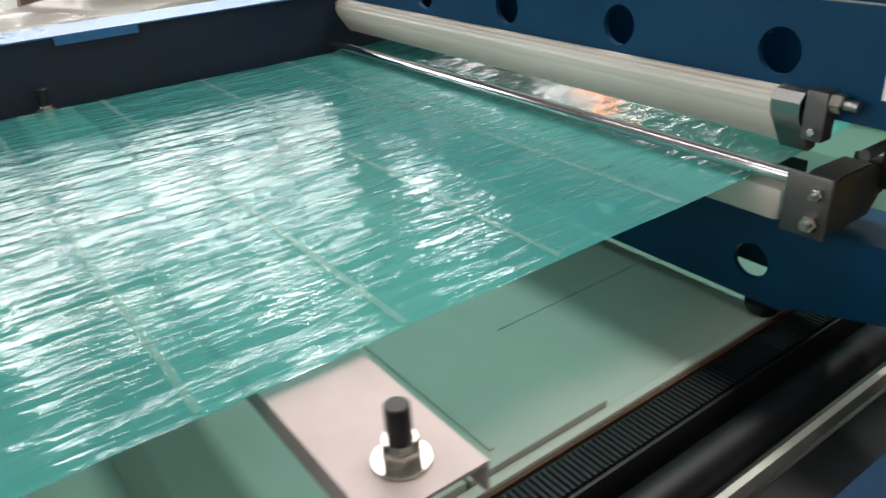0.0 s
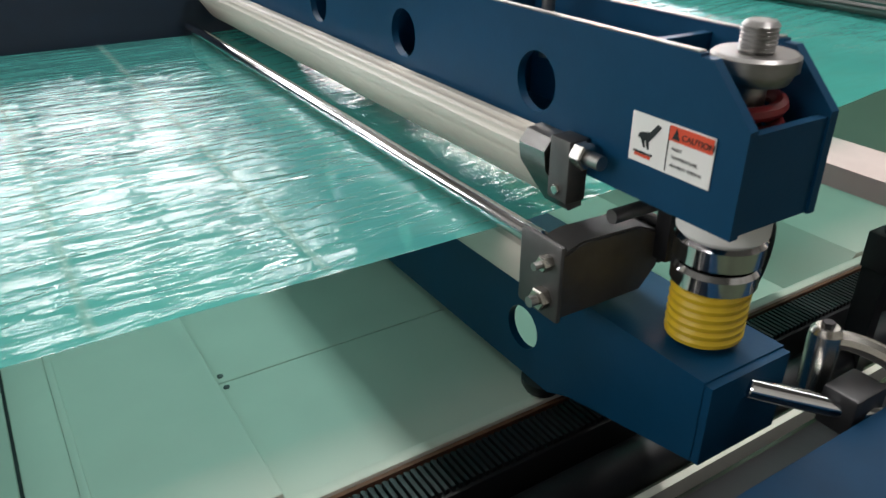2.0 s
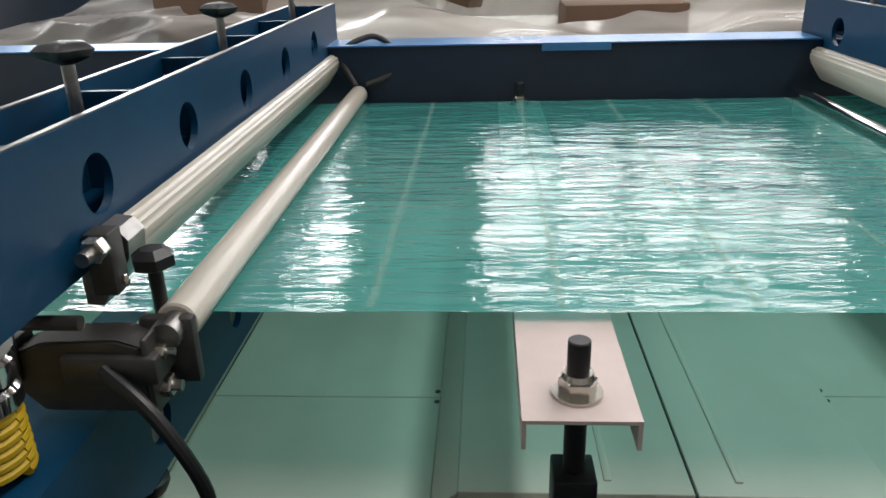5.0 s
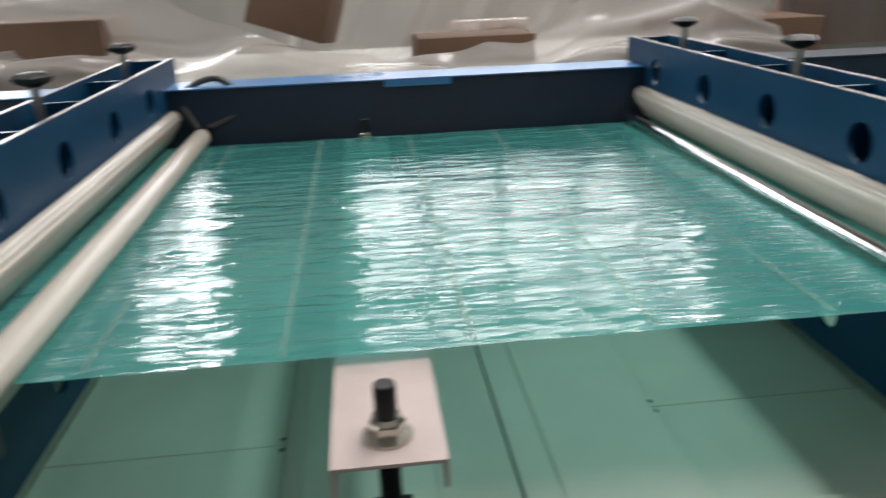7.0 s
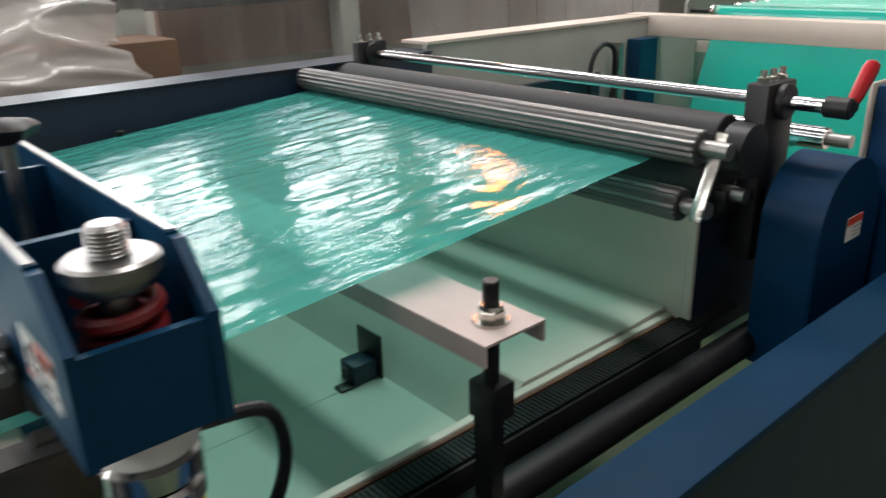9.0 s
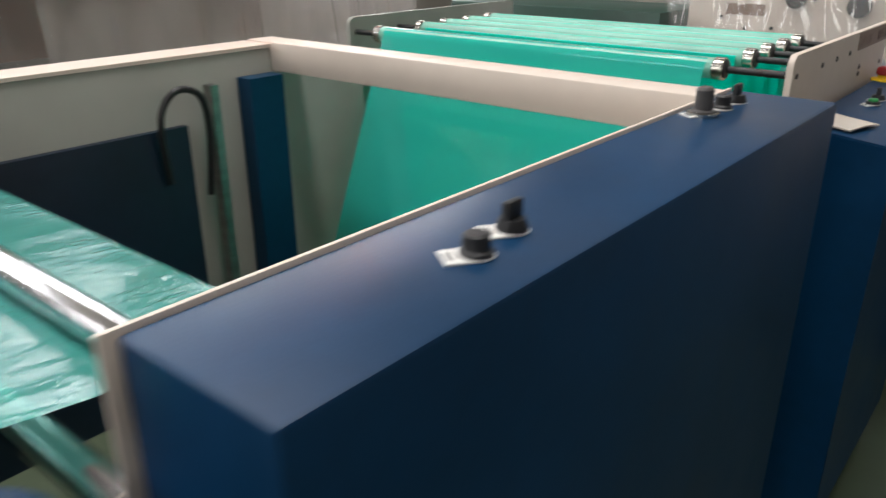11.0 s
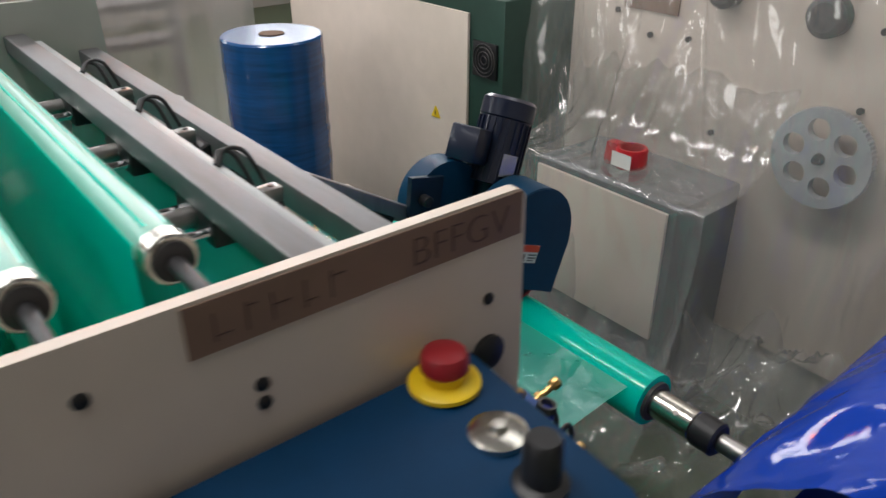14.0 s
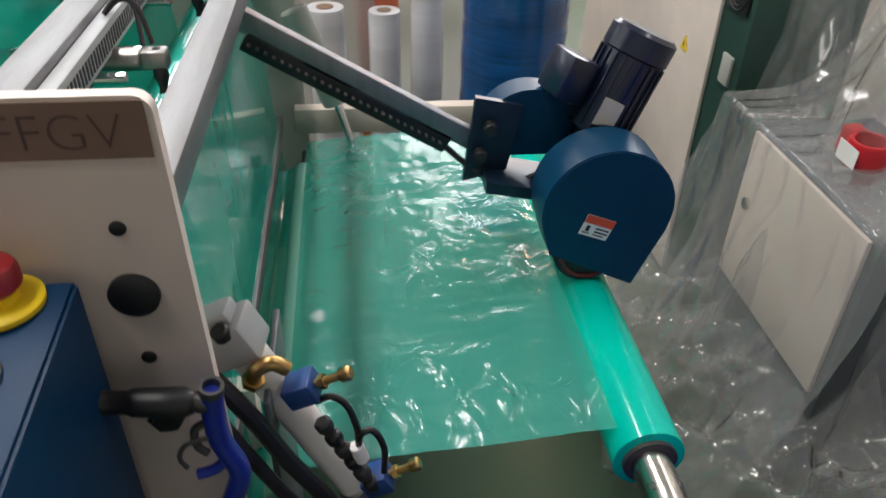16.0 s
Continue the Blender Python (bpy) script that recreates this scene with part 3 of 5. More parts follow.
def lower_beam(s, x_face, label):
    T = thing("lower_beam", (x_face, 0.44, 0.8), label, "machine beam", "lower beams")
    w = 0.092

    def X(d):
        return x_face + s * d

    zb, zt = 0.822, 0.937
    for d in (0.0, w - 0.008):
        m = Matrix.Translation((min(X(d), X(d + 0.008)), 0, 0)) @ YZ
        bm = plate_with_holes(0.0 - 0.03, 1.07, zb, zt, [(y + 0.013, 0.873, 0.023) for y in (0.0, 0.24, 0.46, 0.68, 0.88)], 0.008, m)
        prism([(-0.2, 0.868), (-0.06, zb + 0.014), (-0.03, zb), (-0.03, zt), (-0.2, zt)], m, 0.008, bm)
        part("side_plate", bm, BLUE, T)
    part("top_plate", box(*sorted((X(0.0), X(w))), -0.2, 1.07, zt, zt + 0.006), BLUE, T)
    part("end_plate", box(*sorted((X(0.001), X(w - 0.001))), -0.207, -0.2, 0.868, zt + 0.004), BLUE, T)
    c = X(w / 2)
    part("guide_stud", rod((c, SY, 0.944), (c, SY, 1.0), 0.016, 18), STEEL, T)
    for i in range(7):
        ring = [(0.026 * math.cos(a), 0.026 * math.sin(a), 0.0035 * a / math.pi) for a in [j * math.pi / 12 for j in range(25)]]
        ob = link_mesh("spring_coil", tube(ring, 0.0047, 8), YELLOW)
        ob.parent, ob.location = T, Vector((c, SY, 0.949 + i * 0.0088)) - Vector(T.location)
        coils.append((ob, ob.location.copy(), i / 6))
    # lower wrapped bar
    part("sealing_bar", box(*sorted((X(-0.04), X(0.0))), -0.035, 1.0, 0.952, 0.992, 0.008), TEFLON, T, "lower bar wrapped in cream cloth")
    part("bar_holder", box(*sorted((X(-0.042), X(0.05))), -0.062, -0.035, 0.965, 0.996, 0.002), STEEL, T)
    # bracket plate with the guide rod's nuts
    part("bracket", box(*sorted((X(-0.056), X(-0.05))), -0.096, -0.045, 0.955, 1.024, 0.003), DARKSTEEL, T)
    arm = [(-0.05, 0.956), (0.04, 0.956), (0.058, 0.976), (0.058, 1.008), (0.03, 1.019), (-0.03, 1.021), (-0.05, 1.014)]
    bm = prism([(X(a), b) for a, b in arm], Matrix.Translation((0, -0.092, 0)) @ XZ, 0.034)
    bmesh.ops.recalc_face_normals(bm, faces=bm.faces[:])
    bmesh.ops.bevel(bm, geom=bm.edges[:], offset=0.002, segments=2, affect="EDGES")
    part("bracket_arm", bm, DARKSTEEL, T)
    part("upper_pin", rod((X(-0.01), -0.098, 1.04), (X(0.06), -0.098, 1.04), 0.006, 14), DARKSTEEL, T)
    part("link_bar", box(*sorted((X(0.05), X(0.06))), -0.106, -0.09, 0.985, 1.05, 0.002), BLACK, T)
    part("bracket_tab", box(*sorted((X(0.058), X(0.066))), -0.092, -0.056, 0.976, 1.016, 0.002), BLACK, T)
    for z in (0.984, 1.006):
        nut((X(0.066), -0.078, z), (s, 0, 0), 0.011, 0.007, T)
    part("hinge_pin", rod((X(0.02), -0.072, 1.004), (X(0.06), -0.072, 1.004), 0.005, 12), STEEL, T)
    for y, z, a in ((-0.08, 0.974, 0.017), (-0.083, 1.007, 0.012)):
        nut((X(-0.056), y, z), (-s, 0, 0), a, 0.009, T)
        part("bolt", rod((X(-0.072), y, z), (X(-0.05), y, z), a * 0.28, 10), STEEL, T)
    part("foot_screw", lathe((X(0.02), 0.0, 0.8), (X(0.02), 0.0, zb), [(0, 0.018), (0.008, 0.022), (0.014, 0.022), (0.022, 0.008)], 16), BLACK, T)
    return T, X


beam_a, Xa = upper_beam(1, 0.045, "blue steel sealing beam with round holes, pressing on the film")
warning_label(beam_a, Xa, 1)
beam_b, Xb = upper_beam(-1, -0.925, "blue steel sealing beam with star knobs along its top")
low_a, _ = lower_beam(1, 0.045, "blue steel lower beam with a yellow spring on its end")
low_b, _ = lower_beam(-1, -0.925, "blue steel lower beam with a yellow spring under the film")

solid("guide_rod", rod((0.0, -0.06, 1.012), (0.0, 0.935, 1.012), 0.0085, 24, 0.002), CHROME, "polished chrome guide rod across the film", "guide rod")
T = thing("guide_roller", (-0.863, 0.44, 1.0), "cream cloth-wrapped guide roller across the film", "roller")
part("roller", rod((-0.863, -0.05, 1.015), (-0.863, 0.93, 1.015), 0.0175, 24, 0.002), TEFLON, T)
part("roller_end", rod((-0.863, -0.075, 1.015), (-0.863, -0.05, 1.015), 0.012, 18), STEEL, T)
part("roller_end", rod((-0.863, 0.93, 1.015), (-0.863, 0.955, 1.015), 0.012, 18), BLACK, T)
T = thing("clamp_screw", (-0.878, -0.03, 1.02), "black clamping screw with a wing head on its bracket", "clamp")
part("stem", rod((-0.878, -0.04, 1.02), (-0.878, -0.04, 1.06), 0.006, 12), BLACK, T)
part("wing_head", lathe((-0.878, -0.04, 1.058), (-0.878, -0.04, 1.078), [(0, 0.008), (0.005, 0.018), (0.014, 0.018), (0.02, 0.01)], 6), BLACK, T)
T = thing("clamp_bracket", (-0.9, -0.07, 1.0), "steel bracket holding the wrapped guide roller", "bracket")
part("block", box(-0.94, -0.862, -0.1, -0.055, 0.985, 1.01, 0.004), DARKSTEEL, T)
part("ear", box(-0.89, -0.845, -0.062, -0.05, 0.965, 1.025, 0.003), DARKSTEEL, T)
solid("hose", tube([(-0.905, -0.1, 1.0), (-0.86, -0.12, 0.97), (-0.83, -0.12, 0.9), (-0.845, -0.1, 0.83)], 0.006), BLACK, "black rubber air hose by the spring", "hose")
solid("hose", tube([(-0.87, 0.94, 1.03), (-0.9, 0.97, 1.09), (-0.84, 1.0, 1.12), (-0.79, 0.98, 1.09), (-0.8, 0.96, 1.05), (-0.85, 0.95, 1.03)], 0.006), GREY_RUBBER, "looped grey air hose at the far frame", "hose")
solid("hose", tube([(0.13, -0.14, 1.03), (0.19, -0.13, 1.01), (0.205, -0.12, 0.95), (0.18, -0.11, 0.89), (0.12, -0.1, 0.87)], 0.006), BLACK, "black rubber hose curving beside the beam", "hose")

# ---- frame of the sealing section ----
T = thing("machine_table", (0, 0.5, 0.8), "pale green painted sheet-metal table under the film", "machine table")
# (x from, x to, height from, height to): pans, raised blocks and the slopes between them
bays = [(-1.95, -1.42, 0.8, 0.8), (-1.42, -0.948, 0.8, 0.8), (-0.948, -0.664, 0.78, 0.78), (-0.664, -0.636, 0.78, 0.803), (-0.636, -0.407, 0.803, 0.803),
        (-0.404, -0.216, 0.802, 0.802), (-0.213, 0.09, 0.786, 0.786), (0.09, 0.555, 0.738, 0.738), (0.555, 0.62, 0.738, 0.8), (0.62, 0.86, 0.8, 0.8), (0.86, 0.947, 0.8, 0.804)]
for a, b, za, zb in bays:
    split = 0.2 if (za, zb) in ((0.78, 0.78), (0.786, 0.786)) else (0.24 if zb == 0.738 else None)
    for y0, y1 in (((0.001, split - 0.0006), (split + 0.0006, 0.95)) if split else ((0.001, 0.95),)):
        bm = prism([(a, za - 0.02), (b - 0.0003, zb - 0.02), (b - 0.0003, zb), (a, za)], Matrix.Translation((0, y0, 0)) @ XZ, y1 - y0)
        bmesh.ops.bevel(bm, geom=bm.edges[:], offset=0.0008, segments=1, affect="EDGES")
        part("panel", bm, GREEN, T)
for x, y in ((-0.206, 0.19), (-0.206, 0.212), (-0.668, 0.19), (-0.668, 0.212)):
    z = 0.786 if x > -0.5 else 0.78
    part("screw", lathe((x, y, z), (x, y, z + 0.002), [(0, 0.0034), (0.0012, 0.0034), (0.002, 0.002)], 10), DARKSTEEL, T)
part("edge_strip", box(-1.95, 0.947, -0.013, 0.0, 0.72, 0.795, 0.002), GREEN, T, "pale strip with chipped edge")
part("rust_line", box(-1.95, 0.947, -0.018, -0.0135, 0.72, 0.791), RUST, T, "rust-brown lower edge")
for x in (-0.488, -0.36):
    part("rib", box(x - 0.004, x + 0.004, 0.02, 0.94, 0.8, 0.8045, 0.0015), GREEN, T)
part("slot_edge", box(-0.4072, -0.4042, 0.003, 0.948, 0.785, 0.7995), RUBBER, T)
part("end_wall", box(0.948, 0.955, -0.028, 0.95, 0.78, 0.972), GREEN, T)

T = thing("side_rail", (0, 1.0, 0.5), "dark navy steel side rail with blue tape on top", "machine frame")
part("rail", box(-2.0, 1.28, 0.955, 1.06, 0.3, 1.104, 0.003), NAVY, T)
part("tape", box(-2.0, 0.04, 0.951, 1.064, 1.1045, 1.107), BLUE_TAPE, T, "blue protective tape")
part("tape", box(0.1, 1.28, 0.951, 1.064, 1.1045, 1.107), NAVY, T)
part("tape_flap", box(-0.497, -0.362, 0.948, 0.9505, 1.092, 1.1075), BLUE_TAPE, T)

for gx in (-0.541, 0.447):
    T = thing("support_channel", (gx, 0.4, 0.98), "pink-primed steel channel under the film, bolted on a black post", "support channel", "support channels")
    w = 0.042
    prof = [(-w, 0.968), (-w + 0.003, 0.968), (-w + 0.003, 0.989), (w - 0.003, 0.989), (w - 0.003, 0.968), (w, 0.968), (w, 0.992), (-w, 0.992)]
    part("channel", prism(prof, Matrix.Translation((gx, -0.15, 0)) @ XZ, 1.1), PLATE, T)
    for y in (-0.115, 0.915):
        part("stud", rod((gx, y, 0.86), (gx, y, 1.037), 0.0085, 16, 0.001), BLACK, T)
        part("washer", lathe((gx, y, 0.992), (gx, y, 0.995), [(0, 0.019), (0.003, 0.019)], 24), ZINC, T)
        nut((gx, y, 0.995), (0, 0, 1), 0.025, 0.012, T)
        part("collar", lathe((gx, y, 1.007), (gx, y, 1.011), [(0, 0.0125), (0.004, 0.011)], 20), ZINC, T)
        part("foot", box(gx - 0.0165, gx + 0.0165, y - 0.018, y + 0.018, 0.882, 0.925, 0.002), BLACK, T)
        part("foot_stem", box(gx - 0.009, gx + 0.009, y - 0.009, y + 0.018, 0.74, 0.8815), BLACK, T)

T = thing("gear_rack", (0, -0.02, 0.75), "black toothed gear rack along the table", "gear rack")
part("rail", box(-1.95, 0.95, -0.066, -0.019, 0.72, 0.787, 0.002), BLACK, T)
bm = bmesh.new()
for i in range(300):
    x = -1.1 + i * 0.0072
    box(x, x + 0.0038, -0.062, -0.024, 0.787, 0.793, bm=bm)
tagged(part("rack_teeth", bm, BLACK, T), kind="stuff")
T = thing("slide_rail", (0, -0.11, 0.7), "black slide rails with a pale strip between", "slide rail")
part("rail", rod((-1.95, -0.098, 0.752), (1.35, -0.098, 0.752), 0.024, 20), BLACK, T)
part("strip", box(-1.95, 0.5, -0.14, -0.132, 0.735, 0.756), GREEN, T)
part("rail", box(-1.95, 1.3, -0.24, -0.146, 0.66, 0.74, 0.003), BLACK, T)
T = thing("outer_rail", (0, -0.24, 0.6), "blue steel outer frame rail, its face dark navy", "machine frame")
part("top", box(-2.0, 1.238, -0.336, -0.264, 0.893, 0.905, 0.002), BLUE_TOP, T, "bright blue taped top")
part("web", box(-2.0, 1.238, -0.333, -0.27, 0.1, 0.8925), NAVY, T)
T = thing("adjusting_shaft", (0.19, -0.25, 0.9), "chrome adjusting shaft with a grey clamping lever", "shaft")
part("shaft", rod((0.09, -0.205, 0.925), (0.27, -0.32, 0.868), 0.0085, 18, 0.001), CHROME, T)
part("clamp", box(0.148, 0.19, -0.262, -0.232, 0.886, 0.922, 0.003), BLACK, T)
part("lever", tube([(0.172, -0.215, 0.944), (0.18, -0.225, 0.946), (0.192, -0.24, 0.942), (0.202, -0.254, 0.934), (0.206, -0.26, 0.924)], 0.008), ZINC, T, "cast grey lever")
part("lever_hub", lathe((0.17, -0.213, 0.9), (0.17, -0.213, 0.957), [(0, 0.012), (0.04, 0.013), (0.052, 0.013), (0.057, 0.009)], 16), ZINC, T)
part("hub_screw", rod((0.17, -0.213, 0.957), (0.17, -0.213, 0.961), 0.005, 6), BLACK, T)
T = thing("sensor_box", (0.52, 0.25, 0.738), "small black sensor block on the green table", "sensor")
part("foot", box(0.478, 0.512, 0.232, 0.252, 0.7385, 0.743, 0.001), BLACK, T)
part("body", box(0.503, 0.545, 0.232, 0.272, 0.7385, 0.772, 0.003), NAVY, T)
part("bracket", box(0.546, 0.55, 0.225, 0.285, 0.7385, 0.81, 0.001), BLACK, T)
part("lens", rod((0.497, 0.252, 0.757), (0.503, 0.252, 0.757), 0.009, 16, 0.001), RUBBER, T)

# ---- nip roller section ----
def roller(name, x, z, r, y0, y1, mat, label, seg=32, journal=0.012, ribs=0):
    T = thing(name, (x, (y0 + y1) / 2, z), label, "roller")
    bm = rod((x, y0, z), (x, y1, z), r, seg, 0.002)
    if ribs:
        for v in bm.verts:
            a = math.atan2(v.co.z - z, v.co.x - x)
            k = 1 + 0.05 * math.cos(ribs * a)
            v.co.x, v.co.z = x + (v.co.x - x) * k, z + (v.co.z - z) * k
    part("barrel", bm, mat, T)
    part("journal", rod((x, y0 - 0.04, z), (x, y0, z), journal, 16), STEEL, T)
    part("journal", rod((x, y1, z), (x, y1 + 0.04, z), journal, 16), STEEL, T)
    return T


# Smooth steel rollers; the ribs put their streaked reflections into the shape.
roller("feed_roller", 0.885, 1.084, 0.0235, -0.075, 0.94, STREAKED, "dark steel upper feed roller, its streak reflections shaped as ribs", 96, ribs=16)
roller("feed_roller", 0.872, 1.003, 0.0225, -0.06, 0.93, STREAKED, "dark steel lower feed roller under the film, streak reflections shaped as ribs", 96, ribs=16)
roller("nip_roller", 1.0, 1.072, 0.036, -0.045, 0.93, RUBBER, "black rubber nip roller")
roller("nip_roller", 1.0, 0.992, 0.04, -0.045, 0.93, RUBBER, "black rubber lower nip roller")
solid("cross_shaft", rod((1.073, -0.16, 1.122), (1.073, 0.94, 1.122), 0.0105, 24, 0.001), CHROME, "polished chrome cross shaft over the nip rollers", "shaft")
for y0, y1 in ((-0.085, -0.05), (0.93, 0.955)):
    T = thing("bearing_block", (1.05, y0, 1.0), "black bearing block with adjusting screws on top", "bearing block", "bearing blocks")
    part("block", box(1.03, 1.115, y0, y1, 0.88, 1.15, 0.003), BLACK, T)
    part("boss", rod((1.073, y0 - 0.012, 1.122), (1.073, y0, 1.122), 0.027, 24, 0.002), BLACK, T)
    part("bearing", rod((1.0, y0 - 0.004, 1.06), (1.0, y0 + 0.03, 1.06), 0.04, 28), BLACK, T)
    for dx in (1.045, 1.073, 1.1):
        part("screw", rod((dx, (y0 + y1) / 2, 1.15), (dx, (y0 + y1) / 2, 1.168), 0.005, 12), ZINC, T)
        nut((dx, (y0 + y1) / 2, 1.152), (0, 0, 1), 0.014, 0.006, T)
T = thing("crank_handle", (1.08, -0.17, 1.12), "hand crank with a red plastic grip", "crank")
part("hub", rod((1.073, -0.185, 1.122), (1.073, -0.147, 1.122), 0.015, 20, 0.003), BLACK, T)
part("arm", box(1.066, 1.1, -0.184, -0.166, 1.114, 1.132, 0.005), BLACK, T)
part("grip", lathe((1.092, -0.176, 1.126), (1.125, -0.184, 1.182), [(0, 0.007), (0.008, 0.0095), (0.05, 0.0115), (0.062, 0.0095), (0.065, 0.005)], 18), RED, T, "red grip")
T = thing("roller_link", (0.9, -0.09, 1.05), "steel link joining the two feed rollers", "link")
ml, nl = along((0.897, -0.094, 1.1), (0.85, -0.094, 0.998))
bm = bmesh.new()
merge(bm, box(-0.009, 0.009, -0.003, 0.003, -0.006, nl + 0.006, 0.002), ml)
part("bar", bm, ZINC, T)
nut((0.892, -0.098, 1.09), (0, -1, 0), 0.012, 0.006, T)
nut((0.853, -0.098, 1.004), (0, -1, 0), 0.012, 0.006, T)
for y0 in (-0.035, 0.94):
    T = thing("roller_bracket", (0.93, y0, 0.9), "dark blue bracket plate carrying the rollers", "bracket", "roller brackets")
    part("plate", box(0.956, 1.2, y0 - 0.006, y0 + 0.006, 0.74, 0.97), NAVY, T)
    part("edge", box(0.948, 0.9555, y0 - 0.006, y0 + 0.0065, 0.79, 0.975), GREEN, T)
    part("stop", box(0.975, 1.02, y0 - 0.03, y0 - 0.007, 0.965, 1.0, 0.002), BLACK, T)
    part("plug", box(1.04, 1.06, y0 - 0.05, y0 - 0.03, 0.965, 1.0, 0.003), ZINC, T)
T = thing("belt_guard", (1.1, -0.14, 0.95), "round blue belt guard with a red and white label", "belt guard")
out = [(-0.1, -0.22)] + [(0.1 * math.cos(a), 0.1 * math.sin(a)) for a in [math.pi - i * math.pi / 20 for i in range(21)]] + [(0.1, -0.22)]
bm = prism(out, Matrix.Translation((1.113, -0.192, 0.946)) @ XZ, 0.088)
bmesh.ops.bevel(bm, geom=[e for e in bm.edges if abs(e.verts[0].co.y - e.verts[1].co.y) < 1e-4], offset=0.003, segments=2, affect="EDGES")
part("cover", bm, BLUE_DESK, T)
lab = part("label", box(1.102, 1.152, -0.1935, -0.1925, 0.921, 0.958), WHITE, T, "red and white label")
Rl = Matrix(((1, 0, 0, 1.102), (0, 0, -1, -0.1935), (0, 1, 0, 0.921), (0, 0, 0, 1)))
bars([(0.0, 0.05, 0.025, 0.037)], Rl, LABEL_RED, lab, "red_band")
bars([(0.02, 0.046, 0.018, 0.021), (0.02, 0.046, 0.011, 0.014), (0.02, 0.04, 0.005, 0.008)], Rl, GREYPAINT, lab, "print_lines")
# film beyond the nip
film_sheet("plastic_film", [(1.04, 1.03), (1.28, 1.0), (1.5, 0.985)], 0, FILM_W, FILM_CALM, "green film leaving the nip rollers", nu=40, nv=80)
roller("guide_roller", 1.34, 1.015, 0.02, -0.05, 0.95, CHROME, "chrome guide roller between the blue cabinets")
roller("guide_roller", 1.25, 0.95, 0.02, -0.1, 0.95, CHROME, "chrome guide roller below the film")

# ---- transfer section ----
T = thing("control_cabinet", (1.8, -0.24, 0.6), "long blue steel cabinet with rotary knobs on its top", "control cabinet")
part("body", box(1.242, 2.352, -0.318, -0.1505, 0.05, 1.132, 0.006), BLUE_DESK, T)
part("inner_plate", box(1.23, 2.35, -0.1498, -0.1445, 0.6, 1.135, 0.001), CREAM, T, "cream side plate")


def knob(T, x, y, z, kind):
    # a tongue-shaped plate, its square end pointing away from the operator
    tongue = [(0.03, -0.0155), (0.03, 0.0155)] + [(-0.0165 * math.sin(k * math.pi / 12), 0.0155 * math.cos(k * math.pi / 12)) for k in range(13)]
    p = part("knob_plate", prism(tongue, Matrix.Translation((x, y, z + 0.0005)) @ Matrix.Rotation(math.radians(145), 4, "Z"), 0.0017), WHITE, T, "white label plate")
    bm = bmesh.new()
    for k in range(2):
        mb = Matrix.Translation((x, y, z + 0.0022)) @ Matrix.Rotation(math.radians(145), 4, "Z")
        prism([(0.020 + 0.004 * k, -0.009), (0.022 + 0.004 * k, -0.009), (0.022 + 0.004 * k, 0.008), (0.020 + 0.004 * k, 0.008)], mb, 0.0003, bm)
    part("print_bar", bm, RUBBER, p)
    if kind == "round":
        part("knob", lathe((x, y, z + 0.0015), (x, y, z + 0.022), [(0, 0.015), (0.004, 0.015), (0.006, 0.0125), (0.018, 0.0115), (0.02, 0.009)], 20), BLACK, T)
    elif kind == "selector":
        part("knob", lathe((x, y, z + 0.0015), (x, y, z + 0.014), [(0, 0.015), (0.004, 0.015), (0.012, 0.012)], 20), BLACK, T)
        part("pointer", box(x - 0.012, x + 0.012, y - 0.004, y + 0.004, z + 0.012, z + 0.03, 0.002), BLACK, T)
    elif kind == "tall":
        part("knob", lathe((x, y, z + 0.0015), (x, y, z + 0.042), [(0, 0.019), (0.006, 0.019), (0.008, 0.013), (0.036, 0.0125), (0.04, 0.009)], 20), GREY_RUBBER, T)
        part("scale_ring", lathe((x, y, z + 0.001), (x, y, z + 0.006), [(0, 0.024), (0.004, 0.024), (0.005, 0.02)], 28), ZINC, T)
    else:
        mat = GREEN_PL if kind == "green" else RED
        part("bezel", lathe((x, y, z + 0.0015), (x, y, z + 0.008), [(0, 0.015), (0.005, 0.015), (0.0065, 0.012)], 20), BLACK, T)
        part("button", lathe((x, y, z + 0.007), (x, y, z + 0.014), [(0, 0.0105), (0.005, 0.0105), (0.007, 0.008)], 20), mat, T, kind + " push button")
    return p


for x, y, kind in ((1.50, -0.235, "round"), (1.565, -0.225, "selector"), (2.128, -0.17, "tall"), (2.186, -0.176, "round"), (2.245, -0.176, "selector")):
    knob(T, x, y - 0.02, 1.132, kind)
T = thing("cross_beam", (2.36, 0.45, 1.05), "cream painted hollow beam across the machine", "machine beam")
part("beam", box(2.272, 2.352, -0.144, 1.08, 1.06, 1.131, 0.004), CREAM, T)
T = thing("machine_housing", (1.75, 1.0, 0.6), "grey painted far side panel of the machine", "machine panel")
part("panel", box(1.285, 2.27, 0.985, 1.0, 0.3, 1.118, 0.002), GREYPAINT, T)
part("top_edge", box(1.285, 2.27, 0.98, 1.09, 1.119, 1.127), CREAM, T)
part("end_panel", box(2.272, 2.59, 0.985, 1.0, 0.3, 1.055, 0.002), GREYPAINT, T)
part("lower_panel", box(1.285, 2.0, 0.965, 0.984, 0.3, 0.97), NAVY, T)
T = thing("post", (2.2, 1.0, 0.6), "blue steel post beside a dark upright", "post")
part("upright", box(2.16, 2.26, 0.93, 0.98, 0.1, 1.059), BLUE, T)
part("strip", box(2.05, 2.07, 0.93, 0.96, 0.1, 1.059), STEEL, T)
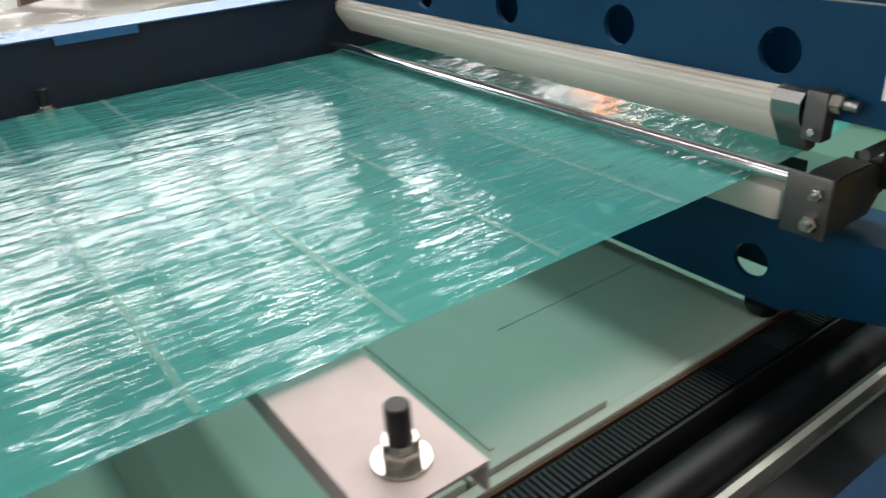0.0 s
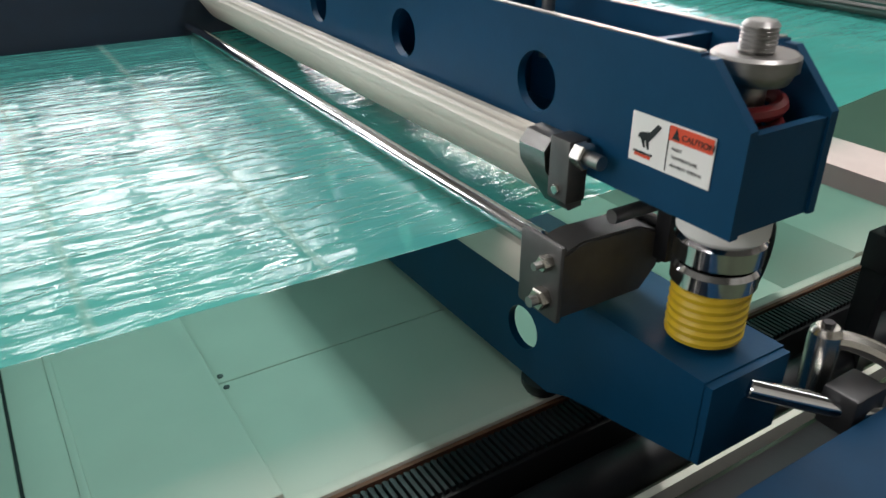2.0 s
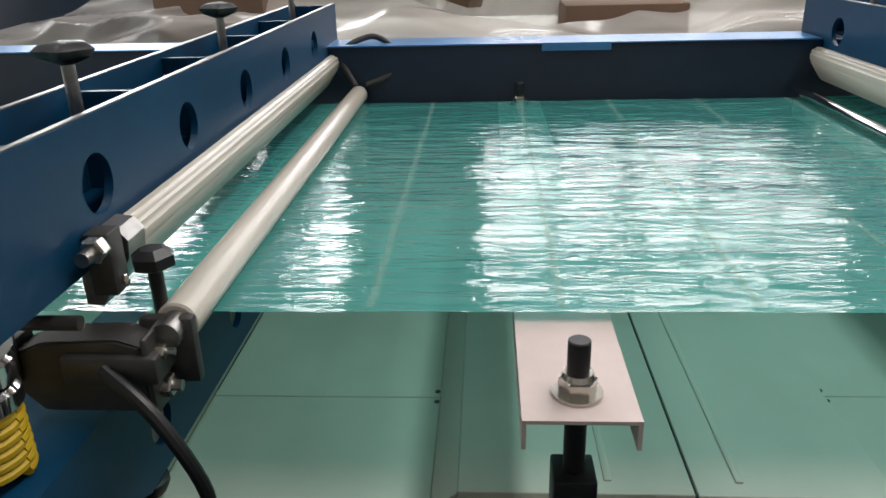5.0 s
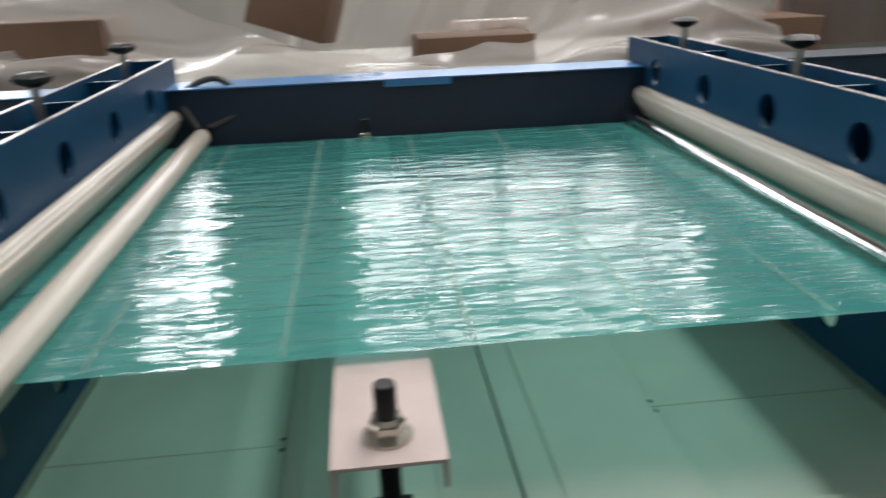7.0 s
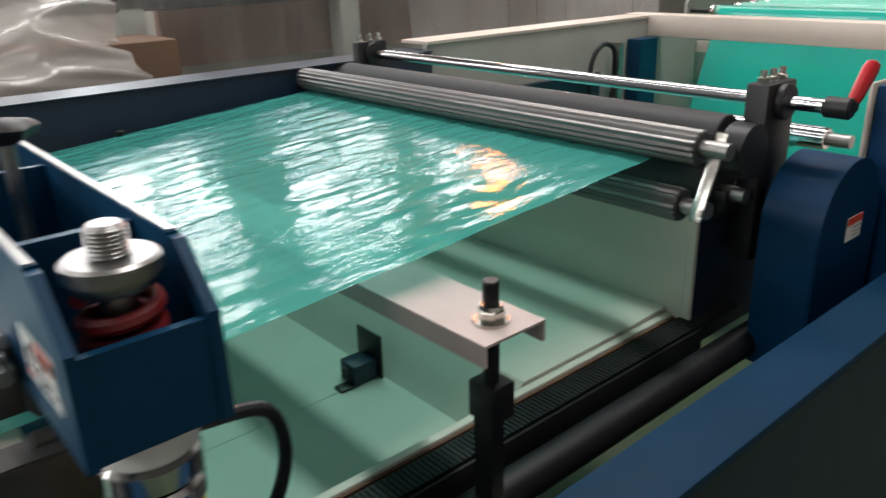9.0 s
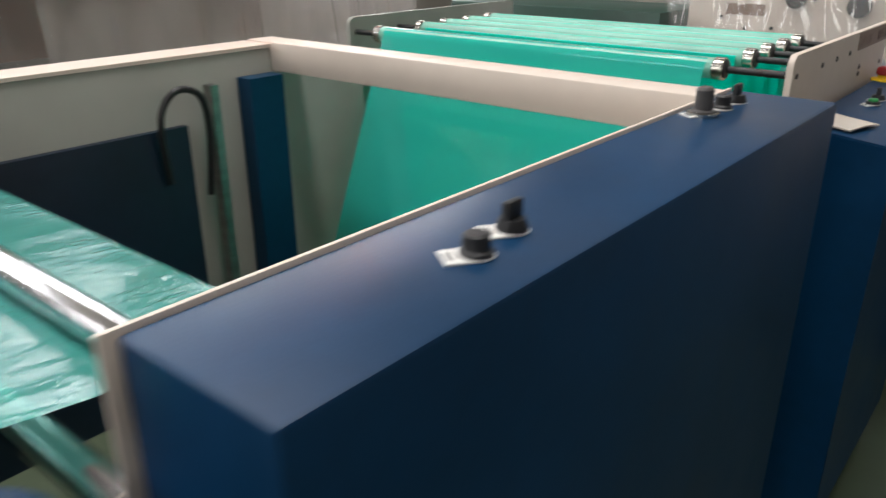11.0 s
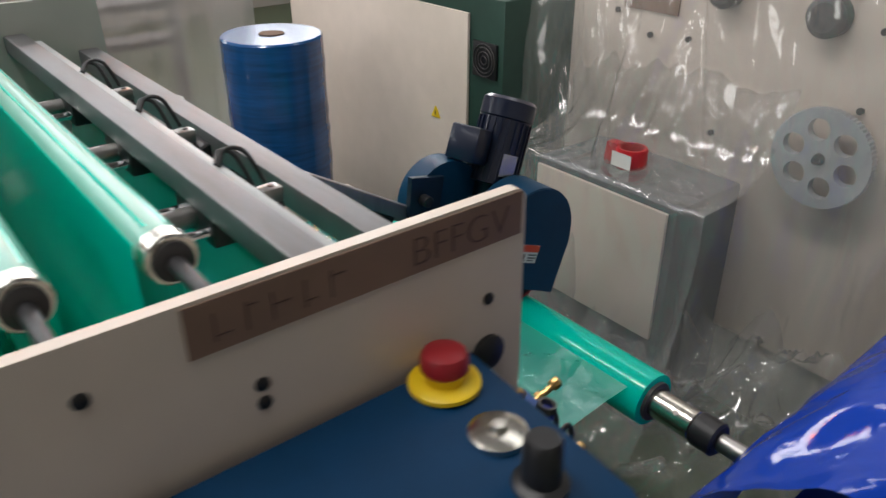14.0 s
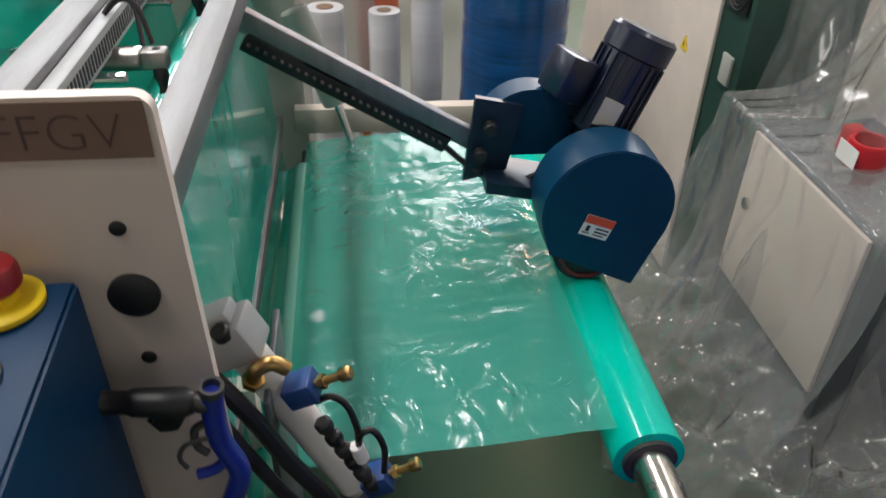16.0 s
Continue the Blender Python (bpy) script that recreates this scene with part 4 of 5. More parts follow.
solid("hose", tube([(1.93, 0.95, 0.85), (1.92, 0.94, 1.0), (1.96, 0.93, 1.06), (2.02, 0.93, 1.04), (2.04, 0.94, 0.95), (2.03, 0.95, 0.8)], 0.008), BLACK, "black hose looped down the far panel", "hose")

# ---- roller rack ----
RZ = 1.12
RX = (2.628, 2.805, 2.918, 3.03, 3.144)
T = thing("roller_rack", (3.0, 0.45, 0.8), "cream steel roller rack with a rounded corner and brown tape", "machine frame")
out = [(2.6, 0.3)] + [(2.622 - 0.022 * math.cos(a), 1.14 + 0.022 * math.sin(a)) for a in [i * math.pi / 12 for i in range(7)]] + \
      [(3.4 + 0.013 * math.sin(a), 1.149 + 0.013 * math.cos(a)) for a in [i * math.pi / 12 for i in range(7)]] + [(3.43, 0.3)]
near = part("side_plate", prism(out, Matrix.Translation((0, -0.175, 0)) @ XZ, 0.012), CREAM, T, "cream painted plate")
part("side_plate", prism(out, Matrix.Translation((0, 1.04, 0)) @ XZ, 0.012), GREYPAINT, T)
for x, z in [(x, RZ) for x in RX[:4]] + [(3.372, 1.062), (3.149, 1.075), (3.149, 1.058), (3.37, 0.939)]:
    part("screw", lathe((x, -0.1745, z), (x, -0.1775, z), [(0, 0.0062), (0.002, 0.006), (0.003, 0.004)], 12), BLACK, near)
part("plug", lathe((3.372, -0.1745, 1.003), (3.372, -0.182, 1.003), [(0, 0.019), (0.005, 0.019), (0.0075, 0.015)], 24), BLACK, near)
tp = part("brown_tape", box(3.1, 3.408, -0.1765, -0.1752, 1.118, 1.159), BROWN, near, "brown parcel tape with faint pen marks")
Rt = Matrix(((1, 0, 0, 3.1), (0, 0, -1, -0.1765), (0, 1, 0, 1.118), (0, 0, 0, 1)))
for x, w, z in ((0.02, 0.018, 0.012), (0.044, 0.012, 0.027), (0.064, 0.02, 0.02), (0.09, 0.014, 0.013), (0.112, 0.018, 0.026)):
    bars([(x, x + 0.0012, 0.008, 0.031), (x, x + w * 0.7, z, z + 0.0012)], Rt, INK, tp, "pen_marking")
words("BFFGV", 0.038, Rt @ Matrix.Translation((0.185, 0.007, 0.0003)), INK, tp, thin=0.0009)
part("cross_bar", box(2.64, 2.68, -0.162, 1.04, 0.968, 1.008, 0.003), CREAM, T)
part("cross_bar", box(3.05, 3.09, -0.162, 1.04, 0.80, 0.84, 0.003), CREAM, T)

for x in RX:
    R = thing("idler_roller", (x, 0.46, RZ), "idler roller wrapped by green film, with bright steel end caps", "roller", "idler rollers of the rack")
    part("tube", rod((x, -0.012, RZ), (x, 0.932, RZ), 0.0212, 32), ROLLER, R)
    for y0, y1, e in ((-0.036, -0.0125, -1), (0.9325, 0.956, 1)):
        part("end_cap", rod((x, y0, RZ), (x, y1, RZ), 0.0235, 32, 0.002), ZINC, R, "bright steel end cap")
        ye = y0 if e < 0 else y1
        part("bearing", lathe((x, ye, RZ), (x, ye + e * 0.006, RZ), [(0, 0.018), (0.003, 0.018), (0.006, 0.012)], 24), BLACK, R)
        part("shaft", rod((x, ye, RZ), (x, -0.163 if e < 0 else 1.04, RZ), 0.0075, 14), BLACK, R)


def wrap(x, r, a0, a1, n=10):
    return [(x + r * math.cos(a0 + (a1 - a0) * i / n), RZ + r * math.sin(a0 + (a1 - a0) * i / n)) for i in range(n + 1)]


pts = [(2.31, 0.4)] + wrap(RX[0], 0.0222, math.pi * 0.97, 0.05)
film_sheet("plastic_film", pts, 0.0, FILM_W, FILM_TAUT, "green film climbing over the first idler roller", amp=0.0004, nu=60, nv=60)
for i in range(4):
    a, b = RX[i], RX[i + 1]
    low = (a + b) / 2 + 0.02
    pts = [(a + 0.0222, RZ)] + [(low - 0.02, 0.55), (low + 0.02, 0.55)] + wrap(b, 0.0222, math.pi * 0.97, 0.05)
    film_sheet("plastic_film", pts, 0.0, FILM_W, FILM_LAYERS, "taut deep green film looping between two idler rollers", amp=0.0003, nu=60, nv=30)
R = thing("idler_roller", (3.318, 0.46, 0.985), "film-wrapped roller between the winder beam and the tie bar", "roller")
part("tube", rod((3.318, -0.012, 0.985), (3.318, 0.932, 0.985), 0.0212, 32), ROLLER, R)
for y0, y1 in ((-0.162, -0.0125), (0.9325, 1.04)):
    part("shaft", rod((3.318, y0, 0.985), (3.318, y1, 0.985), 0.008, 14), BLACK, R)
turn = [(3.318 + 0.0222 * math.cos(a), 0.985 + 0.0222 * math.sin(a)) for a in [math.pi * (0.95 - 0.095 * k) for k in range(11)]]
film_sheet("plastic_film", [(RX[4] + 0.0222, RZ), (3.205, 0.7), (3.25, 0.7)] + turn + [(3.375, 0.5), (3.42, 0.53)], 0.0, FILM_W, FILM_TAUT, "green film running over a roller and down behind the rack", amp=0.0005, nu=140, nv=40)
solid("film_bundle", box(2.62, 3.16, 0.005, FILM_W - 0.01, 0.3, 0.6, 0.01), FILM_LAYERS, "deep green film loops low in the rack", "plastic film")

# ---- desk ----
T = thing("operator_desk", (3.0, -0.28, 0.5), "blue steel operator desk with push buttons and an emergency stop", "control desk")
prof = [(-0.188, 0.1), (-0.188, 1.028), (-0.375, 1.008), (-0.388, 0.998), (-0.388, 0.95), (-0.372, 0.945), (-0.372, 0.1)]
bm = prism(prof, Matrix.Translation((2.625, 0, 0)) @ YZ, 0.715)
bmesh.ops.bevel(bm, geom=bm.edges[:], offset=0.003, segments=2, affect="EDGES")
part("body", bm, BLUE_DESK, T)


def desk_z(y):
    return 1.028 - (-0.188 - y) * 0.02 / 0.187
for x, y, kind in ((3.025, -0.253, "selector"), (2.967, -0.255, "green"), (2.975, -0.32, "red"), (3.087, -0.321, "round"), (3.03, -0.32, "round")):
    knob(T, x, y, desk_z(y), kind)
bm = box(3.02, 3.1, -0.304, -0.295, 1.026, 1.028)
part("masking_tape", bm, material("masking_tape", (0.6, 0.53, 0.32), 0.7), T, "strip of yellowed masking tape")
ex, ey, ez = 3.293, -0.21, desk_z(-0.21)
part("stop_ring", lathe((ex, ey, ez), (ex, ey, ez + 0.006), [(0, 0.031), (0.004, 0.031), (0.006, 0.028)], 36), YELLOW_PL, T, "yellow ring")
part("stop_neck", lathe((ex, ey, ez + 0.005), (ex, ey, ez + 0.018), [(0, 0.016), (0.013, 0.015)], 24), YELLOW_PL, T)
part("stop_button", lathe((ex, ey, ez + 0.014), (ex, ey, ez + 0.036), [(0, 0.017), (0.004, 0.0205), (0.014, 0.0205), (0.019, 0.018), (0.022, 0.01)], 32), STOP_RED, T, "red mushroom stop button")
part("dial", lathe((3.292, -0.278, ez - 0.0085), (3.292, -0.278, ez - 0.0015), [(0, 0.024), (0.005, 0.024), (0.007, 0.019)], 32), ZINC, T, "worn metal dial")
part("dial_hub", lathe((3.292, -0.278, ez - 0.002), (3.292, -0.278, ez + 0.004), [(0, 0.008), (0.006, 0.006)], 20), ZINC, T)
part("tall_knob", lathe((3.285, -0.332, 1.01), (3.285, -0.332, 1.058), [(0, 0.0215), (0.006, 0.0215), (0.009, 0.0155), (0.043, 0.0145), (0.047, 0.012)], 24), BLACK, T)
bm = sheet(lambda u, v: Vector((2.665 + 0.105 * u - 0.012 * v, -0.195 - 0.03 * u - 0.088 * v, desk_z(-0.195 - 0.03 * u - 0.088 * v) + 0.004 + 0.004 * math.sin(3 * u) * v)), 10, 10)
ext = bmesh.ops.extrude_face_region(bm, geom=bm.faces[:])
for v in [e for e in ext["geom"] if isinstance(e, bmesh.types.BMVert)]:
    v.co.z += 0.003
solid("paper_pad", bm, PAPER, "thin pad of blank white paper lying on the blue desk", "paper")

# ---- winding section ----
T = thing("winder_beam", (3.26, 0.45, 1.1), "aluminium profile beam across the winder with a slotted cable duct", "beam")
part("profile", box(3.234, 3.272, -0.162, 1.04, 1.072, 1.105, 0.003), ALUMIN, T)
part("duct", box(3.2725, 3.29, -0.10, 1.0, 1.064, 1.096, 0.002), PULLEY, T, "slotted grey cable duct")
bm = bmesh.new()
for i in range(110):
    y = -0.09 + i * 0.0098
    box(3.2895, 3.2908, y, y + 0.0045, 1.07, 1.088, bm=bm)
tagged(part("duct_slots", bm, RUBBER, T), kind="stuff")
T = thing("tie_bar", (3.378, 0.45, 1.05), "aluminium tie bar beside the winder beam", "beam")
part("profile", box(3.36, 3.397, -0.162, 1.04, 1.025, 1.06, 0.002), ALUMIN, T)
for y in (0.17, 0.428, 0.686):
    T = thing("air_cylinder", (3.28, y, 1.05), "small steel pneumatic cylinder with guide rods under the beam", "air cylinder", "air cylinders on the beam")
    part("barrel", rod((3.2, y, 1.056), (3.318, y, 1.056), 0.0125, 20, 0.002), STEEL, T)
    clevis = part("clevis", box(3.318, 3.345, y - 0.011, y + 0.011, 1.046, 1.067, 0.003), STEEL, T)
    part("pin_hole", lathe((3.334, y, 1.0672), (3.334, y, 1.0685), [(0, 0.0045), (0.001, 0.004)], 14), BLACK, clevis)
    part("fitting", lathe((3.336, y - 0.008, 1.048), (3.338, y - 0.014, 1.022), [(0, 0.007), (0.008, 0.0085), (0.014, 0.006), (0.02, 0.0045), (0.026, 0.006)], 14), BLACK, T)
    for dy in (-0.042, 0.034):
        part("guide_rod", rod((3.13, y + dy, 1.052), (3.31, y + dy, 1.052), 0.0062, 14, 0.001), CHROME, T)
    part("mount", box(3.236, 3.27, y - 0.055, y + 0.048, 1.036, 1.0715, 0.003), BLACK, T)
    part("end_block", box(3.128, 3.15, y - 0.055, y + 0.048, 1.036, 1.068, 0.003), DARKSTEEL, T)
    part("air_line", tube([(3.282, y + 0.02, 1.098), (3.296, y + 0.03, 1.112), (3.316, y + 0.022, 1.108), (3.33, y + 0.006, 1.07)], 0.0028, 8), BLACK, T)
    part("air_line", tube([(3.282, y + 0.028, 1.098), (3.294, y + 0.045, 1.106), (3.31, y + 0.038, 1.1), (3.318, y + 0.012, 1.066)], 0.0028, 8), BLACK, T)

AY = 0.44
T = thing("winder_lift", (3.4, AY, 1.0), "aluminium swing arm with a black slotted duct below it", "machine arm")
ma, n = along((3.355, AY, 1.03), (3.735, AY, 0.805))
bm = bmesh.new()
merge(bm, box(-0.011, 0.011, -0.016, 0.016, 0, n, 0.002), ma)
part("arm", bm, ALUMIN, T)
def arm_point(s, off, dy=0.0):
    d = (Vector((3.735, AY, 0.805)) - Vector((3.355, AY, 1.03))).normalized()
    up = Vector((0.509, 0, 0.861))
    return Vector((3.355, AY, 1.03)) + d * s * n + up * off + Vector((0, dy, 0))
bm = bmesh.new()
a, b = arm_point(0.12, -0.024), arm_point(0.9, -0.024)
mb, nb = along(a, b)
merge(bm, box(-0.011, 0.011, -0.016, 0.016, 0, nb, 0.002), mb)
part("duct", bm, BLACK, T, "slotted black duct")
bm = bmesh.new()
for i in range(26):
    p = arm_point(0.14 + i * 0.029, -0.024, -0.0165)
    merge(bm, box(-0.007, 0.007, -0.001, 0.001, -0.0025, 0.0025), Matrix.Translation(p) @ mb.to_quaternion().to_matrix().to_4x4())
tagged(part("duct_slots", bm, GREY_RUBBER, T), kind="stuff")
part("pivot", rod((3.355, AY - 0.03, 1.03), (3.355, AY + 0.03, 1.03), 0.014, 18, 0.002), BLACK, T)

T = thing("drive_unit", (3.9, 0.36, 0.8), "blue winder drive with motor, wheel guard and warning label", "drive unit")
out = [(-0.085, -0.065)] + [(-0.002 + 0.102 * math.cos(a), 0.01 + 0.102 * math.sin(a)) for a in [math.radians(200 - i * 11) for i in range(21)]] + [(0.055, -0.13)]
bm = prism(out, Matrix.Translation((3.915, 0.285, 0.75)) @ XZ, 0.085)
bmesh.ops.bevel(bm, geom=[e for e in bm.edges if abs(e.verts[0].co.y - e.verts[1].co.y) < 1e-4], offset=0.002, segments=2, affect="EDGES")
part("wheel_guard", bm, BLUE, T)
part("drive_wheel", lathe((3.895, 0.295, 0.681), (3.895, 0.36, 0.681), [(0, 0.05), (0.004, 0.056), (0.061, 0.056), (0.065, 0.05)], 36), RUBBER, T, "black rubber wheel with a dark red ring")
ring = lathe((3.895, 0.2925, 0.681), (3.895, 0.2955, 0.681), [(0, 0.041), (0, 0.0475), (0.003, 0.0475)], 36, cap=False)
part("red_ring", ring, DARKRED, T, "dark red ring")
part("wheel_hub", rod((3.895, 0.292, 0.681), (3.895, 0.37, 0.681), 0.024, 24), BLACK, T)
tilt = Matrix.Translation((3.898, 0.284, 0.734)) @ Matrix.Rotation(0.36, 4, "Y") @ Matrix.Translation((-3.898, -0.284, -0.734))
bm = box(3.874, 3.922, 0.2835, 0.2845, 0.716, 0.752)
bm.transform(tilt)
lab = part("label", bm, WHITE, T, "white warning label with a red heading")
Rl = tilt @ Matrix.Translation((3.874, 0.2835, 0.716)) @ Matrix(((1, 0, 0, 0), (0, 0, -1, 0), (0, 1, 0, 0), (0, 0, 0, 1)))
bars([(0.0, 0.048, 0.022, 0.036)], Rl, LABEL_RED, lab, "red_band")
bars([(0.022, 0.045, 0.015, 0.0175), (0.022, 0.045, 0.009, 0.0115), (0.022, 0.04, 0.004, 0.006), (0.004, 0.016, 0.004, 0.006), (0.007, 0.013, 0.008, 0.018)], Rl, BLACK, lab, "print_lines")
out = [(0.082 * math.cos(a), 0.082 * math.sin(a)) for a in [math.pi - i * math.pi / 16 for i in range(17)]] + [(0.075, -0.03), (-0.082, -0.03)]
part("gear_guard", prism(out, Matrix.Translation((3.815, 0.43, 0.815)) @ XZ, 0.05), BLUE, T)
part("mounting_plate", prism([(-0.035, -0.07), (0.035, -0.05), (0.055, 0.06), (-0.02, 0.075)], Matrix.Translation((3.745, 0.42, 0.815)) @ XZ, 0.012), NAVY, T)
for dz in (-0.018, 0.028):
    part("cap_screw", rod((3.74 + dz * 0.3, 0.40, 0.815 + dz), (3.74 + dz * 0.3, 0.42, 0.815 + dz), 0.011, 16, 0.002), BLACK, T)
m0, m1 = Vector((3.905, 0.42, 0.80)), Vector((3.985, 0.44, 0.985))
ax = (m1 - m0).normalized()
mot = part("motor", lathe(m0, m1, [(0, 0.03), (0.03, 0.035), (0.034, 0.05), (0.16, 0.05), (0.163, 0.053), (0.195, 0.053), (0.2015, 0.046)], 36), MOTOR, T, "dark blue electric motor")
mm, _ = along(m0, m1)
bm = bmesh.new()
for i in range(22):
    a = 2 * math.pi * i / 22
    merge(bm, box(0.049, 0.0535, -0.0012, 0.0012, 0.04, 0.158), mm @ Matrix.Rotation(a, 4, "Z"))
tagged(part("fin_set", bm, MOTOR, mot), kind="stuff")
bm = bmesh.new()
merge(bm, box(-0.033, 0.033, -0.025, 0.025, 0.09, 0.158, 0.005), Matrix.Translation((-0.088, -0.005, 0.008)) @ mm)
part("terminal_box", bm, MOTOR, mot)
bm = bmesh.new()
merge(bm, box(-0.016, 0.016, -0.0006, 0.0006, 0.05, 0.095), mm @ Matrix.Rotation(math.radians(-120), 4, "Z") @ Matrix.Translation((0, -0.0535, 0)))
part("name_plate", bm, ZINC, mot)
part("base", prism([(-0.06, -0.02), (0.09, -0.05), (0.09, -0.03), (-0.06, 0.0)], Matrix.Translation((3.80, 0.37, 0.77)) @ XZ, 0.10), NAVY, T)
solid("cable", tube([arm_point(0.88, -0.03), (3.74, 0.42, 0.755), (3.79, 0.41, 0.745), (3.84, 0.41, 0.765)], 0.005), BLACK, "black motor cable hanging under the arm", "cable")

T = thing("film_roll", (3.9, 0.42, 0.58), "wound roll of green film on a steel shaft", "film roll")
part("wound_film", lathe((3.90, -0.03, 0.58), (3.90, 0.93, 0.58), [(0, 0.03), (0.001, 0.048), (0.93, 0.048), (0.959, 0.03)], 48), FILM_LAYERS, T)
part("core", rod((3.90, -0.036, 0.58), (3.90, 0.94, 0.58), 0.036, 32), GREY_RUBBER, T)
part("shaft", rod((3.90, -0.115, 0.58), (3.90, 1.0, 0.58), 0.026, 28, 0.002), ZINC, T, "steel expanding shaft")
part("chuck", rod((3.90, -0.16, 0.58), (3.90, -0.1155, 0.58), 0.03, 28, 0.004), BLACK, T)
for a in (0.7, 2.3, 4.0):
    part("expander", rod((3.90 + 0.0245 * math.cos(a), -0.085, 0.58 + 0.0245 * math.sin(a)), (3.90 + 0.027 * math.cos(a), -0.085, 0.58 + 0.027 * math.sin(a)), 0.005, 12), STEEL, T)
part("tail_shaft", rod((3.90, -0.24, 0.58), (3.90, -0.16, 0.58), 0.016, 20, 0.002), STEEL, T)
slack = film_sheet("plastic_film", [(3.43, 0.575), (3.66, 0.594), (3.862, 0.610)], 0.0, FILM_W, FILM_SLACK, "slack green film lying across to the winding roll", amp=0.0016, nu=70, nv=110)
T = thing("guide_roller", (3.425, 0.45, 0.555), "green film-wrapped guide roller at the winder", "roller")
part("barrel", rod((3.425, -0.03, 0.555), (3.425, 0.82, 0.555), 0.02, 28, 0.002), ROLLER, T)
part("journal", rod((3.425, 0.82, 0.555), (3.425, 0.9, 0.555), 0.008, 12), BLACK, T)
T = stand = thing("winding_stand", (3.5, 0.9, 0.4), "cream painted steel frame around the winding bay", "machine frame")
part("upright", box(3.365, 3.39, 0.10, 0.13, 0.1, 0.62), CREAM, T)
part("rail", box(3.352, 3.372, -0.16, 1.0, 0.565, 0.6, 0.002), ALUMIN, T)
part("rail", box(3.40, 3.95, 0.985, 1.02, 0.56, 0.62, 0.002), CREAM, T)
fp = part("far_plate", box(3.3, 3.42, 1.042, 1.055, 0.2, 0.98, 0.002), GREYPAINT, T)
for x, z, r in ((3.325, 0.545, 0.011), (3.335, 0.62, 0.003), (3.31, 0.66, 0.003), (3.39, 0.66, 0.003), (3.38, 0.75, 0.003), (3.4, 0.6, 0.003)):
    part("screw_hole", lathe((x, 1.0418, z), (x, 1.0405, z), [(0, r), (0.0012, r * 0.9)], 14), BLACK, fp)
T = thing("air_cylinder", (3.45, 0.9, 0.85), "grey pneumatic cylinder with a steel rod end", "air cylinder")
part("barrel", rod((3.42, 0.96, 0.86), (3.50, 0.93, 0.66), 0.03, 24, 0.004), GREYPAINT, T)
part("rod", rod((3.50, 0.93, 0.66), (3.535, 0.90, 0.56), 0.009, 14), CHROME, T)
part("rod_end", rod((3.525, 0.88, 0.55), (3.545, 0.91, 0.54), 0.016, 14, 0.002), BLACK, T)
T = thing("air_cylinder", (3.49, -0.125, 0.69), "white pneumatic cylinder with blue valves and brass elbows", "air cylinder")
a, b = Vector((3.432, -0.1, 0.868)), Vector((3.524, -0.112, 0.682))
part("barrel", rod(a, b, 0.0185, 28, 0.002), WHITE, T)
ax = (b - a).normalized()
part("end_cap", rod(b - ax * 0.004, b + ax * 0.022, 0.021, 24, 0.003), ALUMIN, T)
mh, _ = along(a - ax * 0.045, a)
bm = bmesh.new()
merge(bm, box(-0.023, 0.023, -0.023, 0.023, 0, 0.042, 0.004), mh)
head = part("head", bm, PULLEY, T)
bm = bmesh.new()
merge(bm, box(-0.014, 0.014, -0.016, 0.016, -0.014, 0.0, 0.003), mh)
part("head_step", bm, PULLEY, head)
part("head_bolt", rod((3.417, -0.118, 0.905), (3.414, -0.122, 0.918), 0.0085, 16, 0.002), BLACK, head)
part("brass_elbow", tube([(3.438, -0.125, 0.858), (3.442, -0.13, 0.874), (3.457, -0.13, 0.882), (3.47, -0.128, 0.872)], 0.0075, 12), BRASS, T, "bent brass elbow")
part("elbow_collar", lathe((3.436, -0.123, 0.853), (3.439, -0.126, 0.861), [(0, 0.011), (0.008, 0.011)], 6), BRASS, T)
for c, q in ((Vector((3.484, -0.127, 0.846)), Vector((3.52, -0.132, 0.864))), (Vector((3.551, -0.125, 0.705)), Vector((3.585, -0.128, 0.724)))):
    d = (q - c).normalized()
    md, _ = along(c - d * 0.012, q)
    bm = bmesh.new()
    merge(bm, box(-0.015, 0.015, -0.012, 0.012, -0.006, 0.024, 0.002), md)
    v = part("valve", bm, BLUE_VALVE, T, "blue flow valve")
    part("valve_neck", rod(c + d * 0.01, q, 0.0042, 12), BRASS, v)
    part("lock_nut", lathe(c + d * 0.016, c + d * 0.022, [(0, 0.0075), (0.006, 0.0075)], 6), BRASS, v)
    part("valve_tip", lathe(q - d * 0.003, q + d * 0.009, [(0, 0.006), (0.002, 0.0072), (0.01, 0.0072), (0.012, 0.005)], 14), BRASS, v)
for k in range(6):
    c = Vector((3.496, -0.135, 0.808)).lerp(Vector((3.538, -0.135, 0.716)), k / 5)
    part("coupling", lathe(c, c + Vector((0.0076, 0, -0.0166)), [(0, 0.006), (0.003, 0.0088), (0.011, 0.0088), (0.0165, 0.0058)], 14), BLACK if k % 2 else RUBBER, T, "black ribbed coupling")
part("hose_ring", rod((3.528, -0.137, 0.772), (3.534, -0.137, 0.75), 0.0075, 14, 0.001), WHITE, T)
